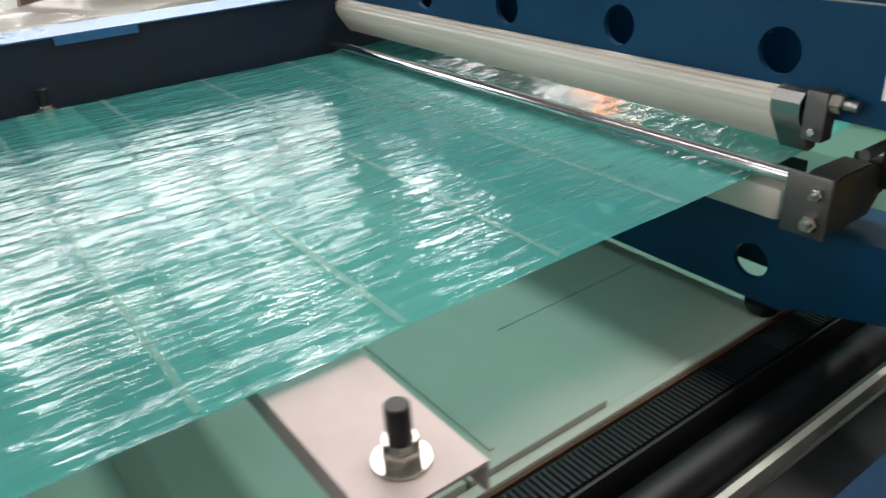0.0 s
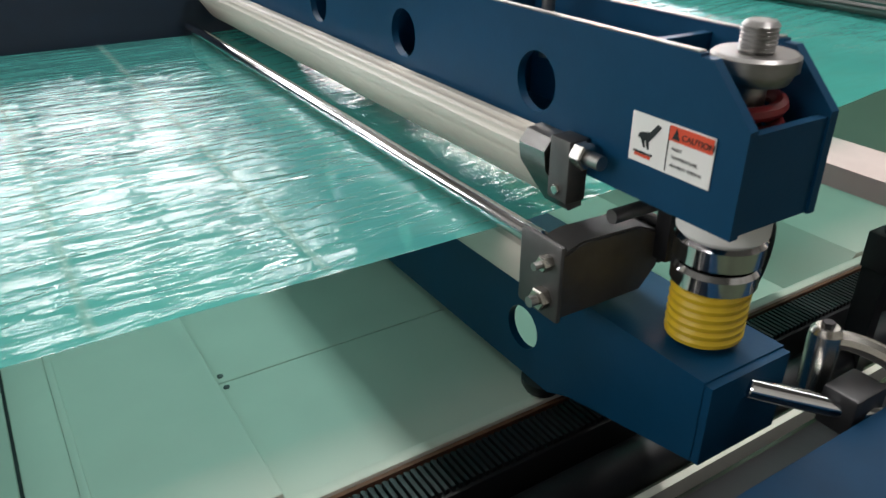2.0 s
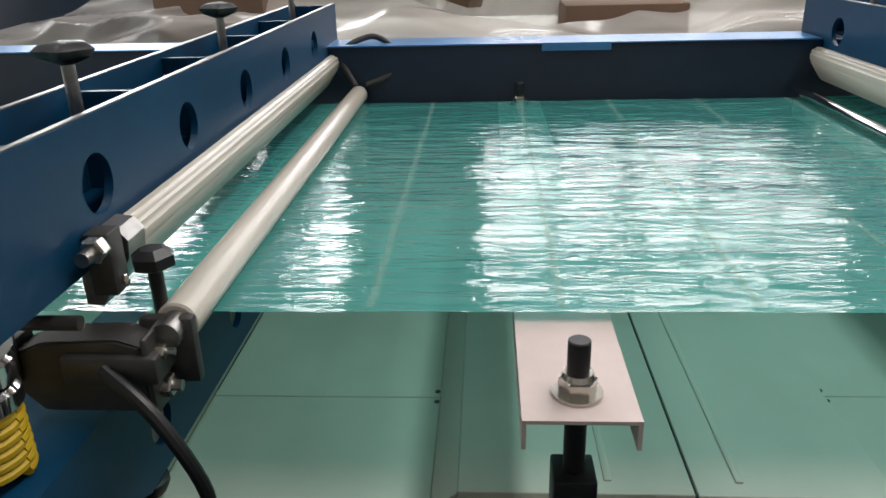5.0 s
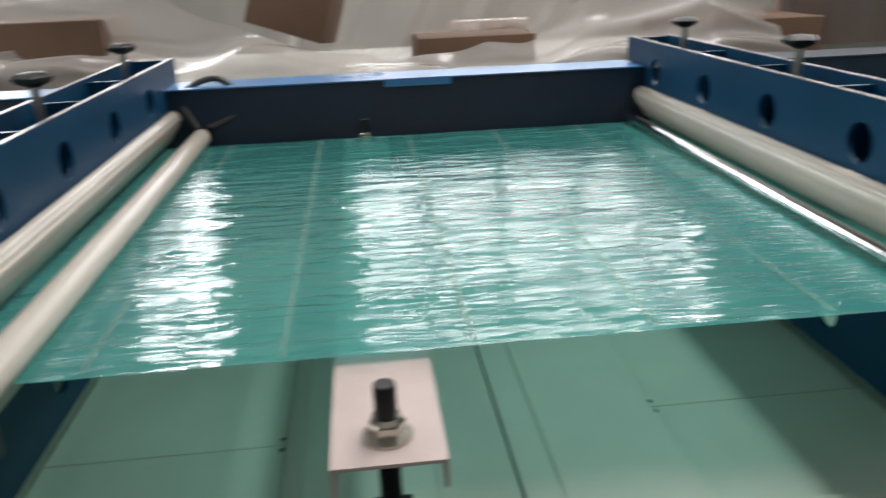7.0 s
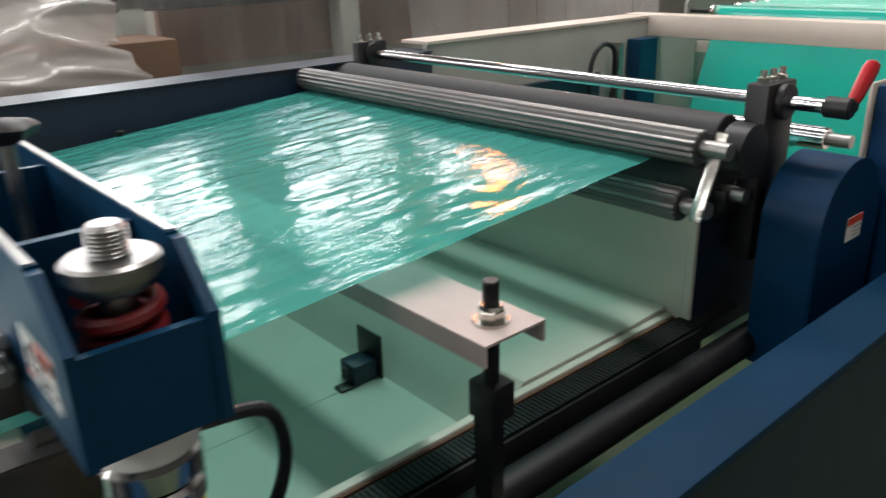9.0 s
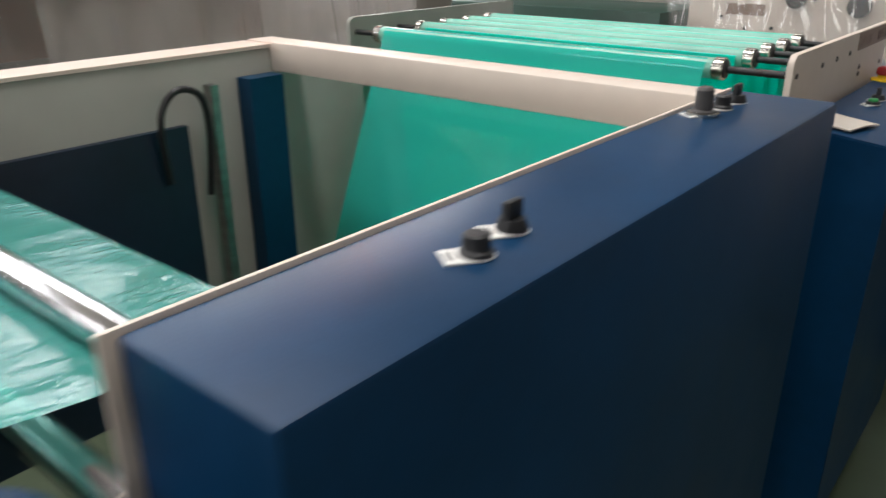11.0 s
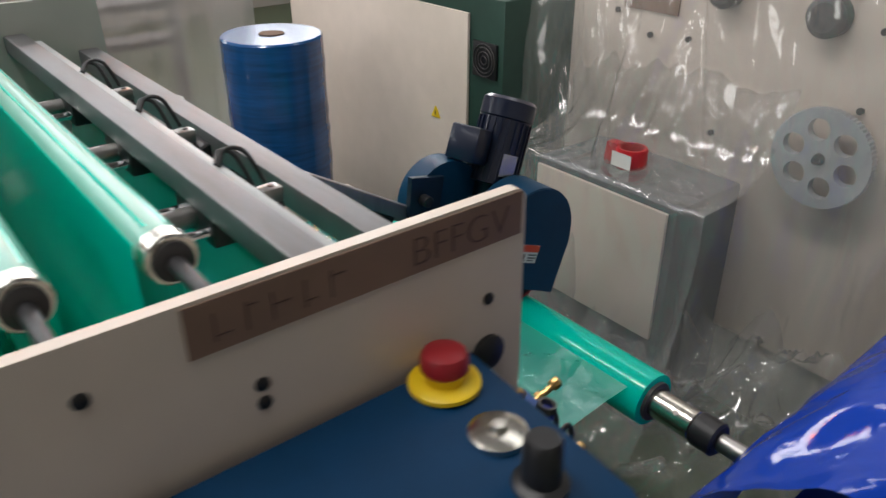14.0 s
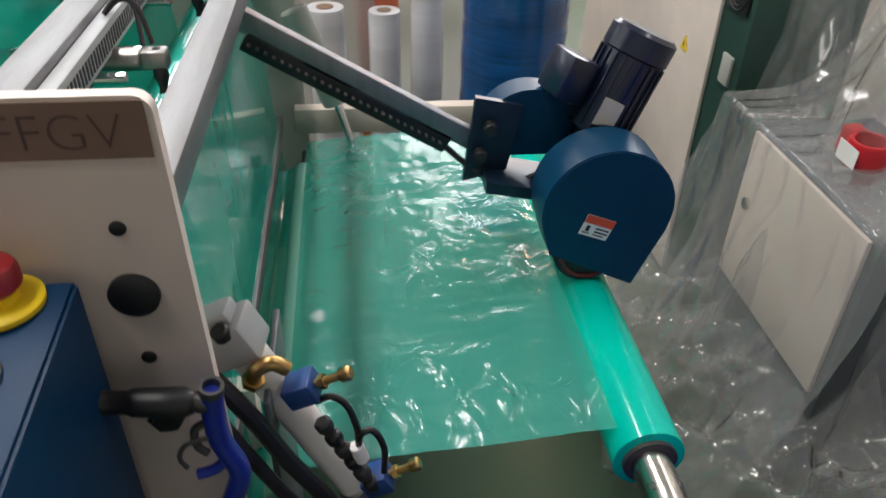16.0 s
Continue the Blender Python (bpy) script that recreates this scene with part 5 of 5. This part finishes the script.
for line, r, lb in (([(3.494, -0.13, 0.83), (3.508, -0.135, 0.84), (3.522, -0.135, 0.826), (3.53, -0.135, 0.795), (3.531, -0.136, 0.765)], 0.0035, "thin black air hose looping over the cylinder"),
                    ([(3.531, -0.136, 0.765), (3.533, -0.14, 0.79), (3.546, -0.14, 0.794), (3.556, -0.138, 0.765), (3.555, -0.13, 0.72)], 0.0035, "thin black air hose down to the lower valve"),
                    ([(3.39, -0.135, 0.89), (3.412, -0.14, 0.865), (3.437, -0.142, 0.82), (3.462, -0.142, 0.762), (3.505, -0.142, 0.68), (3.53, -0.14, 0.6)], 0.009, "thick black hose beside the cylinder"),
                    ([(3.385, -0.15, 0.875), (3.405, -0.155, 0.845), (3.428, -0.158, 0.795), (3.455, -0.158, 0.735), (3.497, -0.158, 0.655), (3.52, -0.15, 0.58)], 0.007, "black hose hanging below the thick hose")):
    solid("hose", tube(line, r), BLACK, lb, "hose", "hoses of the winder")
part("cover_panel", box(3.445, 3.452, -0.14, 0.0, 0.35, 0.84, 0.002), SLATE, stand, "slate grey cover panel")
T = thing("air_gun", (3.41, -0.21, 0.85), "blue air gun with a black nozzle hanging beside the desk", "air gun")
part("nozzle_grip", lathe((3.326, -0.21, 0.927), (3.408, -0.21, 0.92), [(0, 0.006), (0.001, 0.0115), (0.006, 0.0125), (0.011, 0.0115), (0.014, 0.0095), (0.032, 0.0095), (0.036, 0.0115), (0.074, 0.0125), (0.082, 0.009)], 20), BLACK, T)
part("collar", lathe((3.408, -0.21, 0.92), (3.418, -0.21, 0.92), [(0, 0.008), (0.004, 0.0095), (0.01, 0.0095)], 16), DARKSTEEL, T)
part("body", tube([(3.422, -0.21, 0.932), (3.42, -0.21, 0.905), (3.421, -0.21, 0.875), (3.43, -0.21, 0.845), (3.43, -0.21, 0.825), (3.418, -0.21, 0.79), (3.405, -0.21, 0.745)], 0.0095, 14), GUN_BLUE, T, "blue enamelled body")
part("guard", tube([(3.424, -0.21, 0.852), (3.412, -0.212, 0.842), (3.398, -0.213, 0.838)], 0.005, 10), GUN_BLUE, T)
part("muzzle", lathe((3.422, -0.21, 0.93), (3.423, -0.211, 0.938), [(0, 0.0098), (0.008, 0.0098), (0.008, 0.007), (0.001, 0.006)], 18), DARKSTEEL, T)
part("trigger", tube([(3.415, -0.213, 0.9), (3.404, -0.214, 0.893), (3.403, -0.214, 0.875), (3.41, -0.214, 0.865)], 0.0035, 10), DARKSTEEL, T)
part("hook", tube([(3.414, -0.216, 0.885), (3.396, -0.217, 0.88), (3.388, -0.217, 0.865), (3.392, -0.217, 0.852)], 0.0022, 8), DARKSTEEL, T)
part("hex_plug", lathe((3.372, -0.1755, 0.872), (3.372, -0.186, 0.872), [(0, 0.0155), (0.006, 0.0155), (0.0062, 0.011), (0.0105, 0.011)], 6), BLACK, near, smooth=0.2)
rng = random.Random(21)
print_rows = []
for r in range(7):
    x = 3.52 + 0.016 * r
    y = 0.42
    while y < 0.66:
        w = rng.uniform(0.006, 0.03)
        if rng.random() < 0.6:
            print_rows.append((x, x + 0.0015, y, y + w))
        y += w + 0.006
print_rows += [(3.52, 3.522, 0.66, 0.72), (3.56, 3.562, 0.66, 0.72), (3.52, 3.562, 0.66, 0.662), (3.52, 3.562, 0.718, 0.72)]
tagged(bars(print_rows, Matrix.Translation((0, 0, 0.5905)), INK_GREEN, slack, "faint_print"), kind="stuff")

# ---- around the winder ----
T = thing("stretch_roll", (4.01, 1.5, 0), "tall upright roll of blue stretch film on a paper core", "film roll")
prof = [(0, 0.14), (0.004, 0.152)]
rng = random.Random(7)
z = 0.03
while z < 0.9:
    prof += [(z, 0.152 + rng.uniform(-0.002, 0.002))]
    z += 0.03
prof += [(0.918, 0.151), (0.924, 0.146), (0.924, 0.038), (0.915, 0.036)]
part("wound_film", lathe((4.01, 1.5, 0), (4.01, 1.5, 1), prof, 48), BLUEROLL, T)
part("core", lathe((4.01, 1.5, 0.85), (4.01, 1.5, 0.927), [(0, 0.03), (0.077, 0.037)], 24), CARTON, T, "brown paper core")
for x, y, r, h, mat, lb in ((3.47, 1.42, 0.052, 0.72, PALE_ROLL, "upright roll of clear film in wrapping"), (3.79, 1.86, 0.056, 0.68, PALE_ROLL, "upright roll of white film"), (3.64, 1.7, 0.05, 0.62, PALE_ROLL, "upright roll of pale shiny film")):
    T = thing("film_roll", (x, y, 0), lb, "film roll", "upright film rolls")
    part("wound_film", lathe((x, y, 0), (x, y, h), [(0, r * 0.97), (0.005, r), (h - 0.006, r), (h, r * 0.96)], 32), mat, T)
    part("core", lathe((x, y, h - 0.05), (x, y, h + 0.002), [(0, r * 0.45), (0.052, r * 0.45)], 24), CARTON, T)
solid("tape_box", box(3.56, 3.70, 1.95, 2.07, 0, 0.6, 0.004), material("orange_board", (0.5, 0.12, 0.05), 0.6), "orange cardboard box behind the film rolls", "box")

T = thing("electric_cabinet", (4.6, 1.5, 0), "cream electric cabinet with dark green frame and fan grille", "cabinet")
part("body", box(4.42, 4.95, 0.93, 2.15, 0.02, 1.05, 0.006), DARKGREEN, T)
part("front_panel", box(4.408, 4.419, 1.07, 2.12, 0.05, 1.0, 0.003), CREAM, T, "cream front panel")
fan = part("fan_grille", box(4.411, 4.419, 0.95, 1.05, 0.83, 0.93, 0.002), BLACK, T)
for r in (0.012, 0.024, 0.036, 0.046):
    part("grille_ring", tube([(4.409, 1.0 + r * math.cos(a), 0.88 + r * math.sin(a)) for a in [i * math.pi / 6 for i in range(13)]], 0.0016, 6), GREY_RUBBER, fan)
part("socket", box(4.411, 4.419, 0.96, 1.01, 0.66, 0.73, 0.002), GREYPAINT, T)
part("badge", box(4.404, 4.4079, 1.95, 2.07, 0.93, 0.975), GREEN_PL, T, "green badge")
tri = part("warning_sign", prism([(-0.02, 0), (0.02, 0), (0, 0.036)], Matrix.Translation((4.4035, 1.215, 0.66)) @ YZ, 0.004), YELLOW_PL, T, "yellow triangle with a black bolt")
part("bolt_sign", prism([(-0.004, 0.006), (0.004, 0.014), (0.0, 0.014), (0.003, 0.024), (-0.005, 0.015), (-0.001, 0.015)], Matrix.Translation((4.4025, 1.215, 0.66)) @ YZ, 0.0008), BLACK, tri)

T = thing("switch_cabinet", (4.6, 0.52, 0), "cream switch cabinet under clear plastic sheeting", "cabinet")
part("body", box(4.40, 4.75, 0.30, 0.76, 0.0, 0.67, 0.006), SLATE, T, "slate grey casing")
part("door", box(4.388, 4.399, 0.32, 0.745, 0.30, 0.655, 0.003), CREAM, T, "cream door")
part("lock", lathe((4.388, 0.70, 0.5), (4.38, 0.70, 0.5), [(0, 0.014), (0.006, 0.014), (0.008, 0.01)], 20), ZINC, T)
T = thing("tape_dispenser", (4.5, 0.52, 0.7), "red plastic tape dispenser with a white label, on the sheeted cabinet", "tape dispenser")
ring = lathe((4.47, 0.5, 0.702), (4.47, 0.5, 0.752), [(0, 0.036), (0.005, 0.04), (0.045, 0.04), (0.05, 0.037)], 28, cap=False)
lathe((4.47, 0.5, 0.702), (4.47, 0.5, 0.752), [(0, 0.036), (0.0, 0.03), (0.05, 0.03), (0.05, 0.037)], 28, ring, cap=False)
part("reel", ring, RED, T)
part("nose", prism([(0.03, 0.0), (0.075, 0.0), (0.07, 0.05), (0.03, 0.05)], Matrix.Translation((4.455, 0.5, 0.702)) @ YZ, 0.03), RED, T)
part("label", box(4.4285, 4.4295, 0.47, 0.53, 0.708, 0.745), WHITE, T)

T = thing("slitting_machine", (4.9, 0.0, 0), "cream panelled machine with a timing pulley, behind plastic sheeting", "machine")
part("front_plate", box(4.66, 4.70, -1.1, 0.9, 0.25, 1.75, 0.004), CREAM, T, "cream front plate")
part("base", box(4.68, 5.5, -1.1, 0.9, 0, 0.25), GREYPAINT, T)
def pulley(teeth=72, r=0.114, seg=28):
    """A toothed wheel with six round openings, cut right through."""
    bm = bmesh.new()
    loops = [[(r * (1 if k % 4 < 2 else 0.975) * math.cos(k * math.pi / (2 * teeth)), r * (1 if k % 4 < 2 else 0.975) * math.sin(k * math.pi / (2 * teeth))) for k in range(4 * teeth)]]
    for i in range(6):
        c = i * math.pi / 3 + 0.3
        loops.append([(0.066 * math.cos(c) + 0.025 * math.cos(2 * math.pi * k / seg), 0.066 * math.sin(c) + 0.025 * math.sin(2 * math.pi * k / seg)) for k in range(seg)])
    edges = []
    for lp in loops:
        vs = [bm.verts.new((4.60, 0.10 + u, 0.81 + w)) for u, w in lp]
        edges += [bm.edges.new((vs[k], vs[(k + 1) % len(vs)])) for k in range(len(vs))]
    bmesh.ops.triangle_fill(bm, edges=edges, use_beauty=True)
    ext = bmesh.ops.extrude_face_region(bm, geom=bm.faces[:])
    for v in [e for e in ext["geom"] if isinstance(e, bmesh.types.BMVert)]:
        v.co.x += 0.022
    bmesh.ops.recalc_face_normals(bm, faces=bm.faces[:])
    return bm


g = part("pulley", pulley(), PULLEY, T, "grey timing pulley with round openings", smooth=0.3)
part("hub", lathe((4.585, 0.10, 0.81), (4.6, 0.10, 0.81), [(0, 0.01), (0.015, 0.014)], 16), BLACK, g)
part("axle", rod((4.62, 0.10, 0.81), (4.66, 0.10, 0.81), 0.02, 16), BLACK, T)
for y, z, r in ((0.17, 1.10, 0.045), (0.42, 1.12, 0.04), (-0.1, 1.13, 0.045), (-0.13, 0.86, 0.035), (-0.4, 1.05, 0.06)):
    part("roller_end", lathe((4.62, y, z), (4.66, y, z), [(0, r * 0.7), (0.01, r), (0.04, r)], 24), GREY_RUBBER, T)
rng = random.Random(11)
for i in range(26):
    y, z = rng.uniform(-0.6, 0.85), rng.uniform(0.75, 1.35)
    part("bolt", rod((4.653, y, z), (4.66, y, z), 0.008, 10), GREY_RUBBER, T)
for y0, z0 in ((0.55, 1.04), (-0.28, 0.97), (-0.55, 1.2)):
    part("brown_tape", box(4.656, 4.6595, y0, y0 + 0.17, z0, z0 + 0.05), BROWN, T)


def drape(name, f, nu, nv, mat, label, category="plastic sheeting"):
    return solid(name, sheet(f, nu, nv), mat, label, category, smooth=3.0)


def crumple(p, a, s):
    q = Vector((p[0] + 0.3 * p[1], p[1], p[2])) * s
    return a * (1 - abs(noise.noise(q)) * 2.2) + 0.5 * a * (1 - abs(noise.noise(q * 2.3 + Vector((5, 1, 2)))) * 2)


def curtain_east(u, v):
    y = -1.0 + 1.95 * u
    z = 0.02 + 1.75 * v
    x = 4.52 - 0.18 * (1 - v) ** 2 - 0.04 * math.sin(9 * u) * (1 - v)
    gather = abs(y - 0.42) * (0.35 + 0.65 * (1 - v))
    fold = crumple((gather * 1.8 + 0.25 * z, z * 0.2, 1.0), 0.035, 6.0) + 0.5 * crumple((y * 1.5 - 0.5 * z, z * 0.3, 4.0), 0.022, 9.0)
    return Vector((x + fold, y, z))


drape("plastic_sheeting", curtain_east, 190, 90, CLEAR, "clear crumpled plastic sheeting hanging over the machine")


def heap(u, v):
    y = -0.25 + 1.35 * u
    x = 4.02 + 0.55 * v
    z = 0.02 + 0.28 * v * (0.6 + 0.4 * math.sin(5 * u)) + abs(crumple((x, y, 0.4), 0.09, 7.0))
    return Vector((x + crumple((y, x, 2.0), 0.02, 5), y, z))


drape("plastic_sheeting", heap, 130, 70, CLEAR, "crumpled clear plastic sheeting heaped on the floor")


def cabinet_cover(u, v):
    """From the floor up the front of the cabinet, over its top and on towards the machine behind."""
    rise, back = min(v / 0.62, 1.0), max(0.0, v - 0.62) / 0.38
    y = 0.2 + 0.66 * u + (1 - rise) * 0.16 * (u - 0.25)
    flare = (1 - rise) ** 1.6
    gather = 1 - abs(noise.noise(Vector((y * 6 + 1.5 * rise, rise * 0.9, 7.0)))) * 2
    small = 1 - abs(noise.noise(Vector((y * 15 - 4 * rise, rise * 3, 2.0)))) * 2
    x = 4.365 - 0.2 * flare + 0.34 * back
    z = 0.06 + 0.63 * rise + 0.3 * back ** 4
    return Vector((x - (0.012 + 0.05 * flare) * gather - 0.008 * small, y, z + (0.014 * gather + 0.006 * small) * (1 if back > 0 else 0.3)))


drape("plastic_sheeting", cabinet_cover, 90, 80, CLEAR, "thin clear plastic pulled over the switch cabinet")


def blue_cover(u, v):
    a = math.pi * (0.05 + 0.9 * u)
    y = -0.47 - 0.33 * math.cos(a) * (1 - 0.15 * v)
    x = 3.70 + 0.6 * v
    z = 0.27 + 0.5 * math.sin(a) + 0.10 * v
    return Vector((x + crumple((y, z, 1), 0.02, 5), y, z + crumple((x, y, 1.0), 0.02, 5)))


drape("plastic_sheeting", blue_cover, 60, 50, BLUE_SHEET, "shiny blue plastic sheeting over a covered machine")
solid("covered_machine", box(3.78, 4.2, -0.75, -0.3, 0, 0.62, 0.03), NAVY, "dark machine hidden under blue sheeting", "machine")

# ---- far background ----
# Source known only by its orange reflection on the film; lamp form invented.
T = thing("orange_source", (5.6, 5.5, 4.0), "unseen orange glow in an invented lamp form, for the film's reflection", "lamp")
glow = bpy.data.materials.new("orange_glow")
glow.use_nodes = True
glow.node_tree.nodes["Principled BSDF"].inputs["Base Color"].default_value = (0.8, 0.2, 0.02, 1)
glow.node_tree.nodes["Principled BSDF"].inputs["Emission Color"].default_value = (1.0, 0.2, 0.01, 1)
glow.node_tree.nodes["Principled BSDF"].inputs["Emission Strength"].default_value = 45
part("bulb", lathe((5.6, 5.5, 3.7), (5.6, 5.5, 4.15), [(0, 0.03), (0.05, 0.13), (0.3, 0.16), (0.45, 0.06)], 24), glow, T)
part("shade", lathe((5.6, 5.5, 4.16), (5.6, 5.5, 4.4), [(0, 0.2), (0.02, 0.2), (0.2, 0.06), (0.24, 0.03)], 24), GREYPAINT, T)
part("cord", rod((5.6, 5.5, 4.4), (5.6, 5.5, 6.0), 0.012, 8), BLACK, T)
T = thing("far_machine", (0.5, 2.6, 0), "long machine hull behind dusty plastic sheeting", "machine")
part("body", box(-4.0, 3.2, 2.5, 3.2, 0, 0.95, 0.01), GREYPAINT, T)
part("panel", box(-0.2, 0.1, 2.3, 2.35, 0.85, 1.12, 0.01), CREAM, T)
part("beam", box(0.2, 3.4, 2.30, 2.4, 1.18, 1.28, 0.01), RUBBER, T)
part("post", box(0.95, 1.05, 2.30, 2.4, 0, 1.6, 0.01), GREYPAINT, T)
part("post", box(1.9, 2.0, 2.30, 2.4, 0, 1.6, 0.01), GREYPAINT, T)
part("boards", box(1.15, 3.4, 2.45, 2.5, 0.95, 1.8, 0.005), BRICK, T, "reddish brown boards")
bm = bmesh.new()
merge(bm, box(-0.135, 0.135, -0.09, 0.09, -0.08, 0.08, 0.004), Matrix.Translation((-0.745, 2.13, 1.195)) @ Matrix.Rotation(0.3, 4, "Y") @ Matrix.Rotation(-0.25, 4, "Z"))
solid("carton", bm, CARTON, "brown cardboard carton lying tilted on the covered stock", "carton")
solid("covered_stock", box(-4.0, 0.35, 1.62, 2.25, 0, 1.0, 0.03), GREYPAINT, "pale stock hidden under plastic sheeting", "stock")


def swag(x):
    """Height of the sheet's upper line, hanging slack between the points where it is caught up."""
    w = (x + 0.42 + 0.95) % 1.9 - 0.95
    return 1.0 + 0.3 * abs(w) ** 1.25


def stock_cover(u, v):
    x = -3.2 + 4.0 * u
    top = swag(x)
    z = 0.45 + (top - 0.45) * v
    y = 1.5 + 0.5 * v * v
    hang = 1 - abs(noise.noise(Vector((x * 1.2, z * 9 - 4 * swag(x), 1.5)))) * 2
    fine = 1 - abs(noise.noise(Vector((x * 2.5 + z, z * 21 - 9 * swag(x), 4.5)))) * 2
    return Vector((x, y - 0.085 * hang - 0.035 * fine, z + 0.045 * hang + 0.02 * fine + 0.02 * noise.noise(Vector((x * 5, 0.3, v * 2)))))


def hung_sheet(u, v):
    z = 0.85 + 1.35 * v
    x = -0.75 + 1.25 * u + 0.35 * (1 - v) * (u - 0.6) + 0.25 * v
    fold = 1 - abs(noise.noise(Vector((x * 4.5 - 2.2 * z, z * 0.5, 6.0)))) * 2
    return Vector((x, 2.26 - 0.06 * fold - 0.02 * noise.noise(Vector((x * 14 - 6 * z, z, 2.0))), z))


DUSTY = film_material("dusty_sheeting", (0.92, 0.9, 0.88), (0.68, 0.64, 0.61), 0.85, rough=0.2, bump=1.0, stretch=(7, 7, 7), distance=0.012, cover=0.42, spec=0.6, skin=0.5)
for x, y, w, h, mat, lb in ((-2.3, 1.95, 0.5, 1.28, NAVY, "dark crate among the covered stock"), (-1.65, 1.85, 0.35, 1.2, CARTON, "brown carton among the covered stock"), (-0.35, 2.0, 0.4, 1.09, CARTON, "brown carton low among the covered stock"), (0.45, 1.8, 0.5, 1.12, CARTON, "brown carton beside the covered stock")):
    solid("crate", box(x, x + w, y, y + 0.3, 0, h, 0.006), mat, lb, "crate", "crates under the sheeting")
drape("plastic_sheeting", stock_cover, 240, 110, DUSTY, "dusty clear plastic sheeting hanging in swags over stock")
drape("plastic_sheeting", hung_sheet, 110, 50, DUSTY, "pale plastic sheet hanging in slanting folds")


def far_curtain(u, v):
    x = 0.2 + 3.1 * u
    z = 0.6 + 1.5 * v
    return Vector((x, 2.05 + crumple((x * 1.6, z * 0.35, 4), 0.06, 2.2), z))


def corner_curtain(u, v):
    x = 2.3 + 2.05 * u
    z = 0.02 + 1.75 * v
    return Vector((x, 2.28 + crumple((x * 1.3, z * 0.25, 9), 0.05, 3.0), z))


def roll_curtain(u, v):
    x = 3.0 + 0.62 * u + 0.1 * (1 - v) * (u - 0.5)
    z = 0.05 + 1.55 * v
    fold = 1 - abs(noise.noise(Vector((x * 9 + 0.8 * z, z * 0.6, 12.0)))) * 2
    return Vector((x, 2.0 - 0.06 * fold, z))


drape("plastic_sheeting", roll_curtain, 90, 40, DUSTY, "pale plastic curtain hanging in folds beside the film rolls")
T = thing("storage_rack", (3.75, 2.5, 0), "dark grey steel rack behind the plastic curtain", "rack")
for x in (3.45, 4.05):
    part("post", box(x, x + 0.04, 2.45, 2.49, 0, 1.25, 0.002), SLATE, T)
for z in (0.45, 0.72, 0.86, 1.02):
    part("shelf", box(3.49, 4.05, 2.42, 2.56, z, z + 0.03, 0.002), RUBBER, T)
drape("plastic_sheeting", corner_curtain, 80, 40, DUSTY, "dusty plastic curtain behind the film rolls")
drape("plastic_sheeting", far_curtain, 100, 40, CLEAR, "clear plastic curtain in front of the far machine")


# ---- what moves ----
CYCLE, PITCH = 1.55, 0.17


def phase(t):
    return (t - 0.05) / CYCLE


def press(t):
    """Height of the pressing beams: they dwell up, then stamp down."""
    lift = 0.5 + 0.5 * math.cos(2 * math.pi * phase(t))
    return -0.026 * (1 - min(1.0, 1.35 * lift) ** 0.8)


def advance(t):
    """How far the film has been drawn on, one bag length while the beams are up."""
    p = phase(t)
    k = math.floor(p)
    q = min(1.0, (p - k) / 0.38)
    return PITCH * (k + q * q * (3 - 2 * q))


def seam_place(x):
    """A seam's place on the way of the film: level, then held under the sealing bar."""
    if x < 0.021:
        return Vector((x, 0, FILM_Z + 0.0022))
    return Vector((min(x, 0.056), 0, FILM_Z - 0.003))


def motions():
    times = [i * 0.1 for i in range(161)]
    for ob in (beam_a, beam_b):
        home = ob.location.copy()
        walk(ob, [(t, Matrix.Translation(home + Vector((0, 0, press(t))))) for t in times])
    for ob, home, share in coils:
        walk(ob, [(t, Matrix.Translation(home + Vector((0, 0, press(t) * share)))) for t in times])
    for ob, x0 in seams:
        walk(ob, [(t, Matrix.Translation(seam_place(x0 + advance(t)))) for t in times])


seams = []
for k in range(-13, 6):
    x0 = -0.288 + PITCH * k
    bm = sheet(lambda u, v: Vector(((u - 0.5) * 0.007, 0.004 + v * (FILM_W - 0.008), ripple(0.0, v * FILM_W, 0.0006))), 2, 120)
    seams.append((solid("seal_seam", bm, SEAM, "pale heat-sealed line across the green film", "seam", "seams on the film"), x0))
motions()
